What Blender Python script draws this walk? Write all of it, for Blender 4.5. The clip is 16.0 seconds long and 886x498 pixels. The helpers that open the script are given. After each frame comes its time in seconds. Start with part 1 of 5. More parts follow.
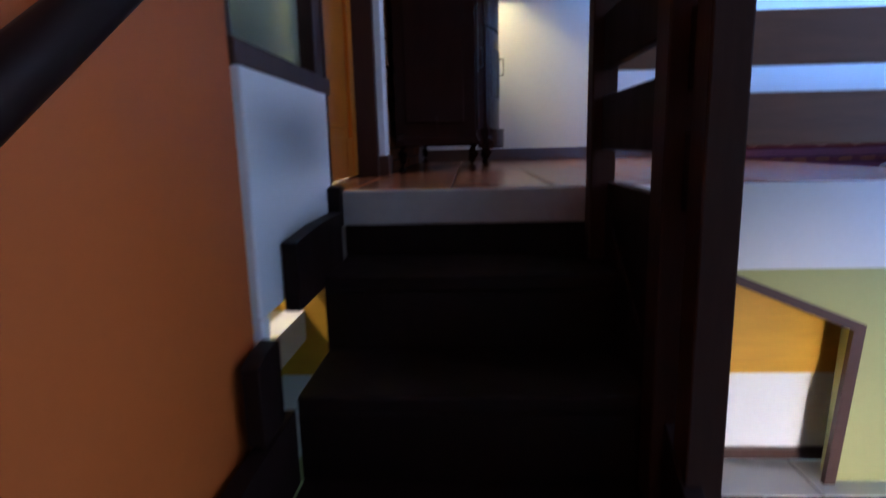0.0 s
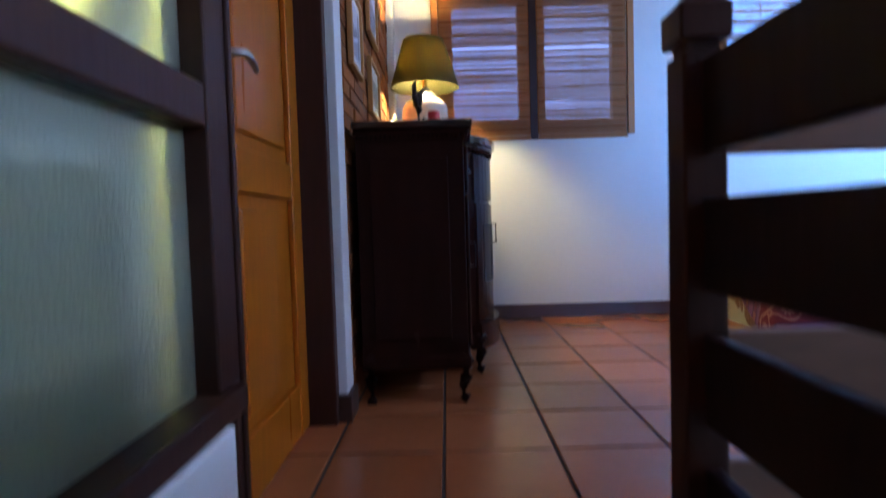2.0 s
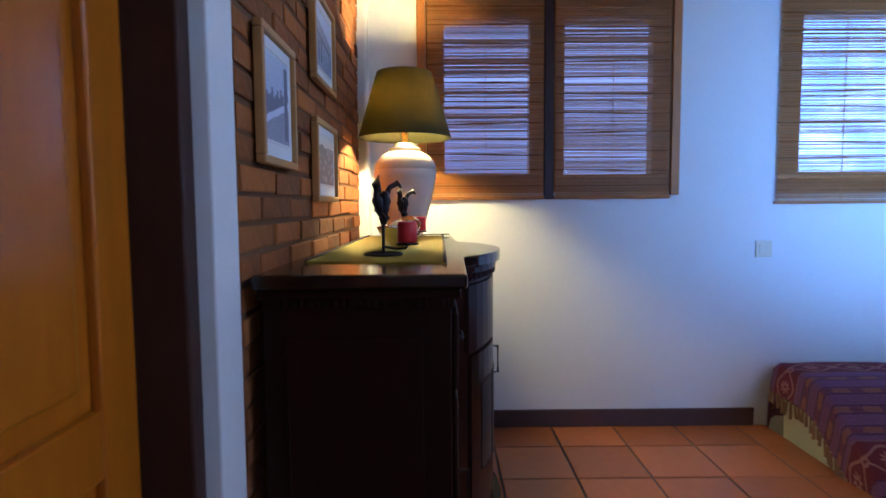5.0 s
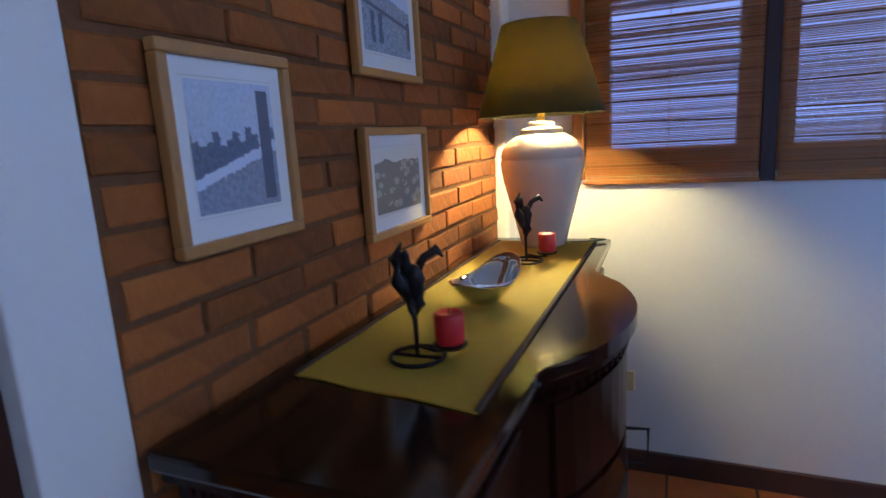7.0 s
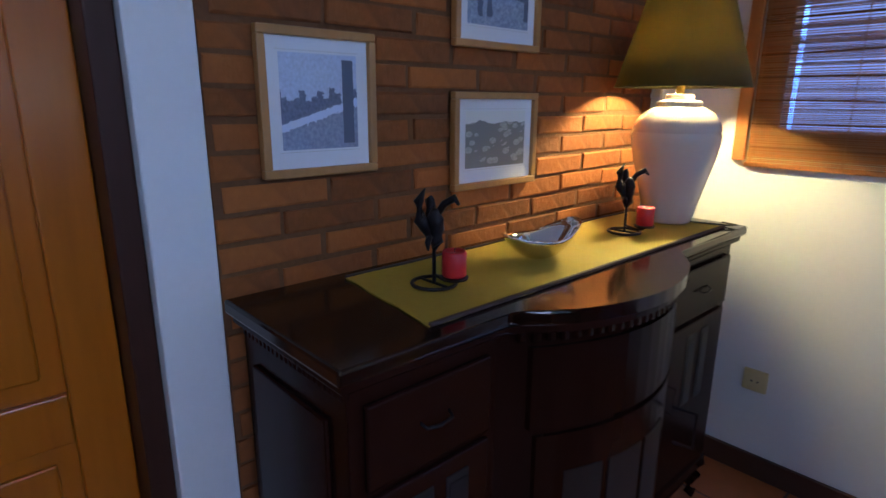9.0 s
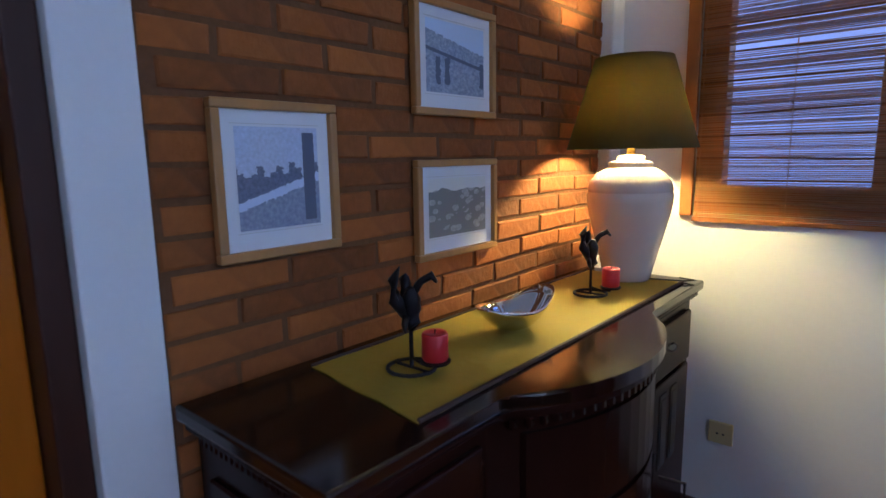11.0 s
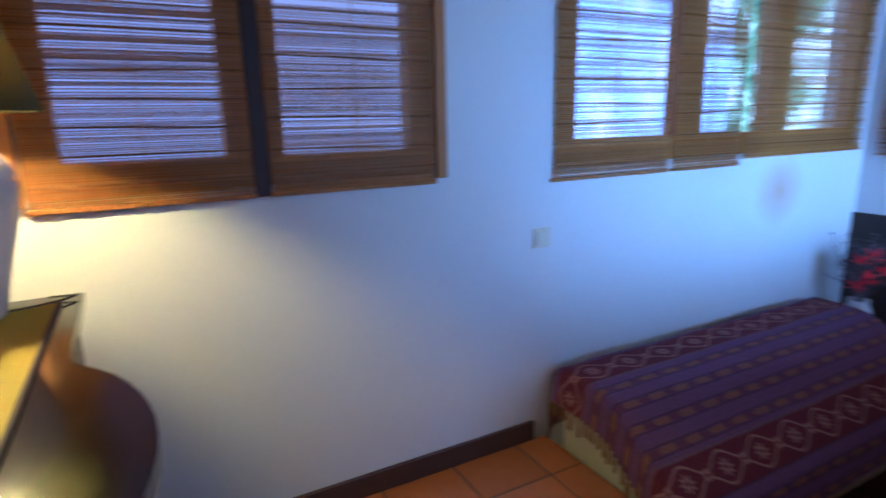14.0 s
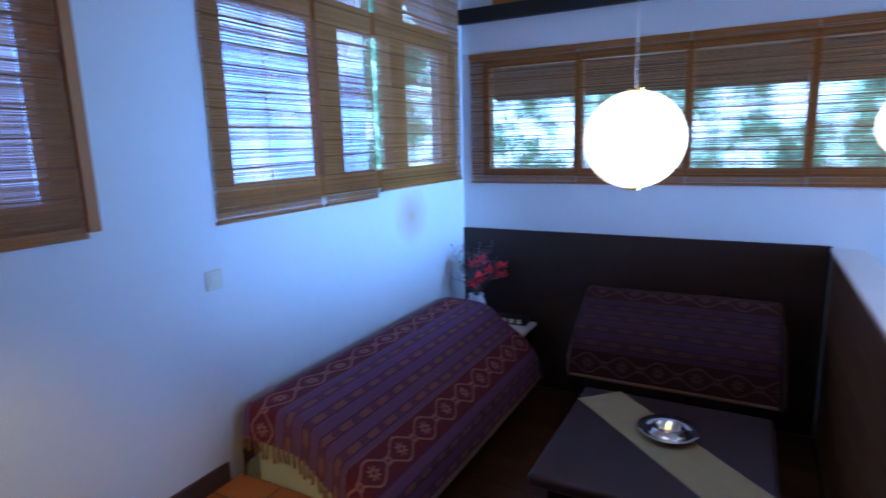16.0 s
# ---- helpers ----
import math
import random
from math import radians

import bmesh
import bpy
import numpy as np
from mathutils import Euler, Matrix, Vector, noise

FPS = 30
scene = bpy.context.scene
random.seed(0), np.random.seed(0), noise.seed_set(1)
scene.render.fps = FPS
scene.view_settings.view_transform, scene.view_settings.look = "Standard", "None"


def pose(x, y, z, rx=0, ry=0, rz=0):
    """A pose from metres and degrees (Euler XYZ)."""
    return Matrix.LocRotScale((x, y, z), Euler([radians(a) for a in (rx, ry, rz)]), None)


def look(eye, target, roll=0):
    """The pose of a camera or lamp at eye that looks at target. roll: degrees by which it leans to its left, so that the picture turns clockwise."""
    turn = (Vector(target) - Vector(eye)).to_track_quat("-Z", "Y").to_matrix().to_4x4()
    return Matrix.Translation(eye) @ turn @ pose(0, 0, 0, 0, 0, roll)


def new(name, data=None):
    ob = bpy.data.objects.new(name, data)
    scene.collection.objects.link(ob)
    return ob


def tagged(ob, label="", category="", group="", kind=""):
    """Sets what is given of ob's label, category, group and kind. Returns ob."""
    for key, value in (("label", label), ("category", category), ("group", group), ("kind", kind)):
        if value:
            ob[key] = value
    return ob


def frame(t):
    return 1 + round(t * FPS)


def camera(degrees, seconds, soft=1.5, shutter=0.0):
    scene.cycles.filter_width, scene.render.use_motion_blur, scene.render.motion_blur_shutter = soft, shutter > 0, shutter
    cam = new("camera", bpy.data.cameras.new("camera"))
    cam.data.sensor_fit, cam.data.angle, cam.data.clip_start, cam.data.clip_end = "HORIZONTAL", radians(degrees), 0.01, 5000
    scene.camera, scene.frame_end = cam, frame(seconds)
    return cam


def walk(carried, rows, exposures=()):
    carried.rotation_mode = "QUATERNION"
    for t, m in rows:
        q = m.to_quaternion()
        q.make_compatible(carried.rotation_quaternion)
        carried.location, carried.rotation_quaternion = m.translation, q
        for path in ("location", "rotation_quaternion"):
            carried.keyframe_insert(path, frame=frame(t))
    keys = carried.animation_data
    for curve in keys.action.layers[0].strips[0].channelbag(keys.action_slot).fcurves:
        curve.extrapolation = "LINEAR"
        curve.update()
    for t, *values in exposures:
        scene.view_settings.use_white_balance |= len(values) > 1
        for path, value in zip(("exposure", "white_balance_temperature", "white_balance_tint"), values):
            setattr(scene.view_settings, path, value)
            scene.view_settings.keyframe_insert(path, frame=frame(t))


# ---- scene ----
cam = camera(76.1, 16.0, 1.5, 0.8)
PATH = [
    (0, (0.118, 0.728, 0.126), (0.022, 2.692, -0.237), -1.4),
    (0.5, (0.094, 0.898, 0.24), (0.111, 2.874, -0.065), -0.6),
    (1, (0.086, 1.118, 0.339), (0.093, 3.098, 0.055), -1.6),
    (1.5, (0.105, 1.263, 0.432), (0.065, 3.253, 0.239), -2.5),
    (2, (0.09, 1.41, 0.614), (0.074, 3.407, 0.519), -1.7),
    (2.5, (0.057, 1.553, 0.726), (0.073, 3.553, 0.708), -1.1),
    (3, (0.089, 1.733, 0.832), (0.122, 3.732, 0.77), -0.2),
    (3.5, (0.101, 1.843, 0.902), (0.155, 3.84, 0.809), -0.3),
    (6, (0.167, 2.591, 1.229), (0.011, 4.565, 0.95), -1.0),
    (6.5, (0.214, 2.76, 1.299), (-0.223, 4.676, 0.925), -1.4),
    (7.0, (0.373, 2.829, 1.301), (-0.383, 4.641, 0.919), -3.3),
    (7.5, (0.53, 2.852, 1.329), (-0.417, 4.557, 0.888), 1.6),
    (8.0, (0.617, 2.902, 1.326), (-0.567, 4.467, 0.939), 1.8),
    (8.5, (0.718, 2.932, 1.298), (-0.696, 4.292, 0.91), -0.1),
    (9.0, (0.797, 2.893, 1.31), (-0.629, 4.201, 0.805), 0.4),
    (9.5, (0.886, 2.851, 1.342), (-0.518, 4.207, 0.901), 0.2),
    (12, (0.544, 3.06, 1.332), (-0.586, 4.68, 1.016), -1.7),
    (12.5, (0.519, 3.206, 1.321), (-0.382, 4.956, 0.964), -2.4),
    (13, (0.425, 3.291, 1.336), (0.181, 5.226, 0.893), -2.0),
    (13.5, (0.315, 3.26, 1.381), (0.818, 5.123, 0.855), -0.3),
    (14, (0.327, 3.209, 1.326), (1.241, 4.93, 0.874), -1.2),
    (14.5, (0.348, 3.105, 1.375), (1.487, 4.683, 0.914), -0.8),
    (15, (0.263, 3.114, 1.365), (1.67, 4.474, 0.953), -1.4),
    (15.5, (0.219, 3.12, 1.355), (1.826, 4.25, 0.979), -1.7),
    (16, (0.193, 3.077, 1.381), (1.917, 4.021, 1.007), -1.6),
]
walk(cam, [(t, look(eye, target, roll)) for t, eye, target, roll in PATH], [(0.0, 0.3, 5750, 26), (0.5, 0.5, 5750, 26), (3.5, 0.45, 5750, 26), (6.0, 0.0, 5700, 26), (9.5, -0.12, 5700, 26), (12.5, -0.1, 5700, 26), (16.0, 0.0, 5700, 26)])

# ---- world and light ----
world = bpy.data.worlds.new("world")
scene.world = world
world.use_nodes = True
wn = world.node_tree
sky = wn.nodes.new("ShaderNodeTexSky")
sky.sky_type, sky.sun_disc = "NISHITA", False
sky.sun_elevation, sky.sun_rotation = radians(55), radians(250)
wn.links.new(sky.outputs[0], wn.nodes["Background"].inputs[0])
wn.nodes["Background"].inputs[1].default_value = 0.15

sun = new("sun", bpy.data.lights.new("sun", "SUN"))
sun.data.energy, sun.data.angle, sun.data.color = 3.0, radians(0.5), (1, 0.95, 0.86)
sun.matrix_world = look((0, 0, 0), (math.sin(radians(70)), 0.35, -1.45))

bulb = new("lamp_bulb_light", bpy.data.lights.new("lamp_bulb_light", "POINT"))
bulb.data.energy, bulb.data.color, bulb.data.shadow_soft_size = 48.0, (1.0, 0.85, 0.31), 0.035
bulb.location = (-0.01, 4.58, 1.485)



def area_lamp(name, eye, target, width, height, watts, colour, spread):
    """A rectangular area lamp, for clerestory daylight and for added fills."""
    ob = new(name, bpy.data.lights.new(name, "AREA"))
    ob.data.shape, ob.data.size, ob.data.size_y = "RECTANGLE", width, height
    ob.data.energy, ob.data.color, ob.data.spread = watts, colour, radians(spread)
    ob.matrix_world = look(eye, target)


# fill added for the blue wash on the north wall; no window known there
area_lamp("south_fill", (2.75, -2.22, 1.0), (3.4, 4.9, 0.6), 1.9, 2.4, 74, (0.2, 0.5, 1.0), 40)
# unseen fill added to brighten the half landing, kept narrow beside the stairs
area_lamp("landing_fill", (0.95, -2.22, -1.0), (1.15, 2.7, -1.0), 0.4, 1.2, 2.6, (1.0, 0.92, 0.74), 16)
area_lamp("clerestory_daylight", (4.0, 1.6, 2.51), (-0.3, 1.3, 0.1), 3.0, 0.42, 19, (0.6, 0.72, 1.0), 100)
# yellow-green fill added inside the back room to make the upper pane glow
area_lamp("back_room_fill", (-1.58, 2.78, 1.8), (-0.9, 3.2, 1.6), 0.6, 0.9, 150, (0.95, 1.0, 0.5), 110)

NORTH_GLOW, EAST_GLOW, LANTERN_GLOW = 5.5, 5.5, 1.5


# ---- materials ----
def material(name, base, rough=0.6, metal=0.0, grain=30.0, vary=0.15, stain=3.0, stain_vary=0.12, bump=0.0, stretch=(1, 1, 1),
             coat=0.0, transmit=0.0, per_object=0.0, per_island=0.0, emit=None, power=0.0, spec=0.5):
    m = bpy.data.materials.new(name)
    m.use_nodes = True
    nt = m.node_tree
    b = nt.nodes["Principled BSDF"]
    co = nt.nodes.new("ShaderNodeTexCoord")
    mp = nt.nodes.new("ShaderNodeMapping")
    mp.inputs["Scale"].default_value = stretch
    nt.links.new(co.outputs["Object"], mp.inputs[0])
    fine, broad = nt.nodes.new("ShaderNodeTexNoise"), nt.nodes.new("ShaderNodeTexNoise")
    fine.inputs["Scale"].default_value, fine.inputs["Detail"].default_value = grain, 5
    broad.inputs["Scale"].default_value, broad.inputs["Detail"].default_value = stain, 3
    for n in (fine, broad):
        nt.links.new(mp.outputs[0], n.inputs["Vector"])

    def maths(op, a, c):
        n = nt.nodes.new("ShaderNodeMath")
        n.operation = op
        for i, v in enumerate((a, c)):
            if isinstance(v, (int, float)):
                n.inputs[i].default_value = v
            else:
                nt.links.new(v, n.inputs[i])
        return n.outputs[0]
    f = maths("ADD", maths("MULTIPLY", maths("SUBTRACT", fine.outputs[0], 0.5), 2 * vary), maths("MULTIPLY", maths("SUBTRACT", broad.outputs[0], 0.5), 2 * stain_vary))
    if per_object:
        info = nt.nodes.new("ShaderNodeObjectInfo")
        f = maths("ADD", f, maths("MULTIPLY", maths("SUBTRACT", info.outputs["Random"], 0.5), per_object))
    if per_island:
        geo = nt.nodes.new("ShaderNodeNewGeometry")
        f = maths("ADD", f, maths("MULTIPLY", maths("SUBTRACT", geo.outputs["Random Per Island"], 0.5), per_island))
    f = maths("ADD", f, 1.0)
    mix = nt.nodes.new("ShaderNodeVectorMath")
    mix.operation = "SCALE"
    mix.inputs[0].default_value = base
    nt.links.new(f, mix.inputs["Scale"])
    nt.links.new(mix.outputs[0], b.inputs["Base Color"])
    nt.links.new(maths("MULTIPLY", maths("ADD", maths("MULTIPLY", broad.outputs[0], 0.4), 0.8), rough), b.inputs["Roughness"])
    b.inputs["Metallic"].default_value = metal
    b.inputs["Specular IOR Level"].default_value = spec
    b.inputs["Coat Weight"].default_value = coat
    b.inputs["Coat Roughness"].default_value = 0.12
    b.inputs["Transmission Weight"].default_value = transmit
    if bump:
        bp = nt.nodes.new("ShaderNodeBump")
        bp.inputs["Strength"].default_value, bp.inputs["Distance"].default_value = bump, 0.004
        nt.links.new(fine.outputs[0], bp.inputs["Height"])
        nt.links.new(bp.outputs[0], b.inputs["Normal"])
    if emit:
        b.inputs["Emission Color"].default_value = (*emit, 1)
        b.inputs["Emission Strength"].default_value = power
    return m


M_white = material("white_plaster", (0.72, 0.72, 0.72), 0.75, grain=60, vary=0.03, stain=1.3, stain_vary=0.06, bump=0.12)
M_orange = material("terracotta_paint", (0.47, 0.092, 0.008), 0.6, grain=50, vary=0.05, stain=1.5, stain_vary=0.12, bump=0.1)
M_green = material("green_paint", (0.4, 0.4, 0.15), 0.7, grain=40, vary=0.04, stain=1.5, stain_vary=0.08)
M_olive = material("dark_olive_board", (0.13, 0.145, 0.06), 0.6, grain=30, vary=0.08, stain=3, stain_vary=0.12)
M_tile = material("terracotta_tile", (0.36, 0.115, 0.04), 0.24, grain=22, vary=0.1, stain=4, stain_vary=0.1, bump=0.04, per_object=0.3)
M_grout = material("dark_grout", (0.05, 0.03, 0.022), 0.9, grain=80, vary=0.2)
M_marble = material("worn_stone_strip", (0.38, 0.34, 0.31), 0.5, grain=25, vary=0.12, stain=4, stain_vary=0.15)
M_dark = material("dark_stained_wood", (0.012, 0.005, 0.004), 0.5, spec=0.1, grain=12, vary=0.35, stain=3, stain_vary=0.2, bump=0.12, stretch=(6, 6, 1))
M_darkred = material("dark_varnished_mahogany", (0.02, 0.006, 0.004), 0.25, spec=0.1, grain=5, vary=0.3, stain=3, stain_vary=0.3, bump=0.01, stretch=(4, 1, 1), coat=0.0)
M_top = material("polished_mahogany_top", (0.014, 0.005, 0.003), 0.14, grain=9, vary=0.4, stain=4, stain_vary=0.3, bump=0.02, stretch=(8, 1, 8), coat=0.2, spec=0.35)
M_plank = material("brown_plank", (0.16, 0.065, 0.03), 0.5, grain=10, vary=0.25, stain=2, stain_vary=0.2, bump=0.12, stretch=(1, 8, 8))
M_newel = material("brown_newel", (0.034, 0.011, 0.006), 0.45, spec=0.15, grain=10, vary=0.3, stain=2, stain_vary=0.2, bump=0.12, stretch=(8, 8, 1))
M_door = material("orange_varnished_pine", (0.43, 0.112, 0.004), 0.3, spec=0.35, grain=8, vary=0.18, stain=2.2, stain_vary=0.2, bump=0.05, stretch=(7, 7, 0.8), coat=0.3)
M_frame = material("brown_window_wood", (0.42, 0.15, 0.03), 0.45, grain=9, vary=0.2, stain=2, stain_vary=0.15, bump=0.08, stretch=(6, 6, 1))
M_jamb = material("dark_door_frame", (0.045, 0.016, 0.01), 0.42, spec=0.25, grain=10, vary=0.25, stain=2, stain_vary=0.15, bump=0.1, stretch=(7, 7, 1))
M_base = material("dark_skirting", (0.06, 0.026, 0.018), 0.4, grain=12, vary=0.2, stain=3, stain_vary=0.2)
M_brick = material("red_brick", (0.27, 0.08, 0.014), 0.85, grain=38, vary=0.3, stain=7, stain_vary=0.45, bump=0.9, per_object=0.75)
M_brickrest = material("red_brick_rest", (0.27, 0.08, 0.014), 0.85, grain=45, vary=0.25, stain=9, stain_vary=0.28, bump=0.6, per_island=0.5)
M_mortar = material("brown_mortar", (0.15, 0.06, 0.022), 0.95, grain=70, vary=0.25, stain=6, stain_vary=0.2, bump=0.6)
M_slat = material("bamboo_slat", (0.55, 0.2, 0.035), 0.55, grain=30, vary=0.2, stain=3, stain_vary=0.15, stretch=(1, 1, 6), per_island=0.55)
nt_s = M_slat.node_tree
tr_s, mx_s = nt_s.nodes.new("ShaderNodeBsdfTranslucent"), nt_s.nodes.new("ShaderNodeMixShader")
tr_s.inputs[0].default_value = (0.5, 0.4, 0.36, 1)
mx_s.inputs[0].default_value = 0.45
nt_s.links.new(nt_s.nodes["Principled BSDF"].outputs[0], mx_s.inputs[1])
nt_s.links.new(tr_s.outputs[0], mx_s.inputs[2])
nt_s.links.new(mx_s.outputs[0], nt_s.nodes["Material Output"].inputs[0])
M_line = material("dark_binding_stick", (0.26, 0.1, 0.03), 0.6, grain=30, vary=0.2)
M_cord = material("blind_cord", (0.06, 0.035, 0.03), 0.8)
M_silver = material("polished_silver", (0.82, 0.8, 0.78), 0.07, metal=1.0, vary=0.02, stain_vary=0.03)
M_steel = material("brushed_steel", (0.6, 0.58, 0.55), 0.3, metal=1.0, vary=0.03)
M_iron = material("black_wrought_iron", (0.02, 0.018, 0.022), 0.5, metal=0.6, grain=60, vary=0.2, bump=0.2)
M_red = material("red_wax", (0.55, 0.02, 0.025), 0.4, grain=40, vary=0.08)
M_runner = material("olive_straw", (0.38, 0.26, 0.02), 0.8, grain=60, vary=0.22, stain=2.5, stain_vary=0.08, bump=0.4, stretch=(1, 8, 1))
M_ceramic = material("cream_ceramic", (0.72, 0.56, 0.47), 0.25, grain=20, vary=0.03, stain=3, stain_vary=0.04, coat=0.4)
M_picframe = material("oak_picture_frame", (0.42, 0.2, 0.06), 0.4, grain=14, vary=0.15, stretch=(5, 5, 1))
M_mat = material("white_mount", (0.75, 0.75, 0.77), 0.8, vary=0.02)
M_switch = material("white_plastic", (0.7, 0.64, 0.52), 0.35, vary=0.01)
M_outlet = material("ivory_plastic", (0.6, 0.5, 0.26), 0.35, vary=0.02)
M_black = material("black_matter", (0.012, 0.012, 0.012), 0.5)
M_cream = material("cream_sofa_fabric", (0.5, 0.47, 0.36), 0.9, grain=120, vary=0.1, bump=0.3)
M_tassel = material("fringe", (0.26, 0.14, 0.09), 0.9, grain=60, vary=0.2)
M_parquet = material("brown_parquet", (0.1, 0.035, 0.013), 0.3, grain=10, vary=0.25, stain=3, stain_vary=0.25, stretch=(1, 7, 1), per_object=0.35)
M_table = material("plum_brown_tabletop", (0.045, 0.022, 0.027), 0.4, grain=20, vary=0.2, stain=3, stain_vary=0.15)
M_runner2 = material("pale_straw_runner", (0.4, 0.34, 0.2), 0.8, grain=60, vary=0.15, bump=0.3, stretch=(8, 8, 1))
M_wain = material("dark_wainscot", (0.035, 0.016, 0.012), 0.5, grain=10, vary=0.3, stretch=(6, 6, 1))
M_parapet = material("brown_parapet", (0.1, 0.035, 0.012), 0.5, grain=10, vary=0.25, stain=2, stain_vary=0.2, stretch=(1, 6, 6))
M_cap = material("white_cap", (0.7, 0.68, 0.66), 0.5, vary=0.04)
M_leafgrey = material("dried_grey_stem", (0.16, 0.14, 0.16), 0.9, vary=0.2)
M_flower = material("red_petal", (0.85, 0.035, 0.05), 0.5, vary=0.2, per_island=0.5)
M_vase = material("white_vase_glaze", (0.7, 0.72, 0.76), 0.25)
M_leaf = material("garden_leaf", (0.06, 0.12, 0.03), 0.6, per_island=0.9)
M_bark = material("bark", (0.12, 0.08, 0.05), 0.9, grain=20, vary=0.3, bump=0.6)
M_grass = material("garden_ground", (0.07, 0.1, 0.03), 0.9, grain=6, vary=0.4, stain=0.5, stain_vary=0.3)
M_render = material("grey_house_render", (0.62, 0.65, 0.84), 0.85, grain=30, vary=0.08, stain=1, stain_vary=0.15)
M_yellow = material("yellow_wood", (0.6, 0.3, 0.02), 0.35, grain=8, vary=0.12, stain=2, stain_vary=0.1, stretch=(1, 7, 7))
M_paletile = material("pale_floor_tile", (0.62, 0.6, 0.55), 0.3, grain=15, vary=0.05, per_object=0.08)
M_brass = material("warm_brass", (0.7, 0.5, 0.1), 0.25, metal=1.0)
M_lantern = material("white_paper_lantern", (0.85, 0.82, 0.74), 0.8, vary=0.02, emit=(1.0, 0.9, 0.62), power=LANTERN_GLOW)
M_flame = material("tealight_flame", (1, 0.8, 0.2), 0.6, emit=(1.0, 0.72, 0.12), power=6.0)
M_roof = material("roof_board", (0.12, 0.06, 0.04), 0.8, vary=0.2)


def glass_material(name, rough, colour):
    m = bpy.data.materials.new(name)
    m.use_nodes = True
    b = m.node_tree.nodes["Principled BSDF"]
    b.inputs["Base Color"].default_value = (*colour, 1)
    b.inputs["Transmission Weight"].default_value, b.inputs["Roughness"].default_value, b.inputs["IOR"].default_value = 1.0, rough, 1.15
    return m


M_glass = glass_material("clear_glass", 0.0, (0.95, 0.97, 1.0))


def frosted_material():
    m = glass_material("frosted_glass", 0.3, (0.85, 0.92, 0.72))
    nt = m.node_tree
    b = nt.nodes["Principled BSDF"]
    b.inputs["Transmission Weight"].default_value = 0.85
    co, mp, n, bp = (nt.nodes.new(k) for k in ("ShaderNodeTexCoord", "ShaderNodeMapping", "ShaderNodeTexNoise", "ShaderNodeBump"))
    mp.inputs["Rotation"].default_value, mp.inputs["Scale"].default_value = (0.5, 0, 0), (60, 170, 40)
    n.inputs["Scale"].default_value = 1.0
    bp.inputs["Strength"].default_value, bp.inputs["Distance"].default_value = 0.6, 0.006
    for a, c in ((co.outputs["Object"], mp.inputs[0]), (mp.outputs[0], n.inputs["Vector"]), (n.outputs[0], bp.inputs["Height"]), (bp.outputs[0], b.inputs["Normal"])):
        nt.links.new(a, c)
    return m


M_frost = frosted_material()


def shade_material():
    """Dark olive cloth: gloss-free, partly translucent."""
    m = material("olive_lampshade_cloth", (0.04, 0.036, 0.006), 0.9, grain=70, vary=0.2, stain=9, stain_vary=0.3)
    nt = m.node_tree
    b, out = nt.nodes["Principled BSDF"], nt.nodes["Material Output"]
    tr, mx = nt.nodes.new("ShaderNodeBsdfTranslucent"), nt.nodes.new("ShaderNodeMixShader")
    tr.inputs[0].default_value = (0.3, 0.22, 0.02, 1)
    mx.inputs[0].default_value = 0.16
    nt.links.new(b.outputs[0], mx.inputs[1])
    nt.links.new(tr.outputs[0], mx.inputs[2])
    nt.links.new(mx.outputs[0], out.inputs[0])
    return m


M_shade = shade_material()


def node_chain(nt):
    """Small maths helper on one node tree."""
    def op(kind, a, c=0.0):
        n = nt.nodes.new("ShaderNodeMath")
        n.operation = kind
        for i, v in enumerate((a, c)):
            if isinstance(v, (int, float)):
                n.inputs[i].default_value = v
            else:
                nt.links.new(v, n.inputs[i])
        return n.outputs[0]
    return op


def mixed(nt, fac, a, c):
    n = nt.nodes.new("ShaderNodeMix")
    n.data_type = "RGBA"
    nt.links.new(fac, n.inputs[0])
    for i, v in ((6, a), (7, c)):
        if isinstance(v, tuple):
            n.inputs[i].default_value = (*v, 1)
        else:
            nt.links.new(v, n.inputs[i])
    return n.outputs[2]


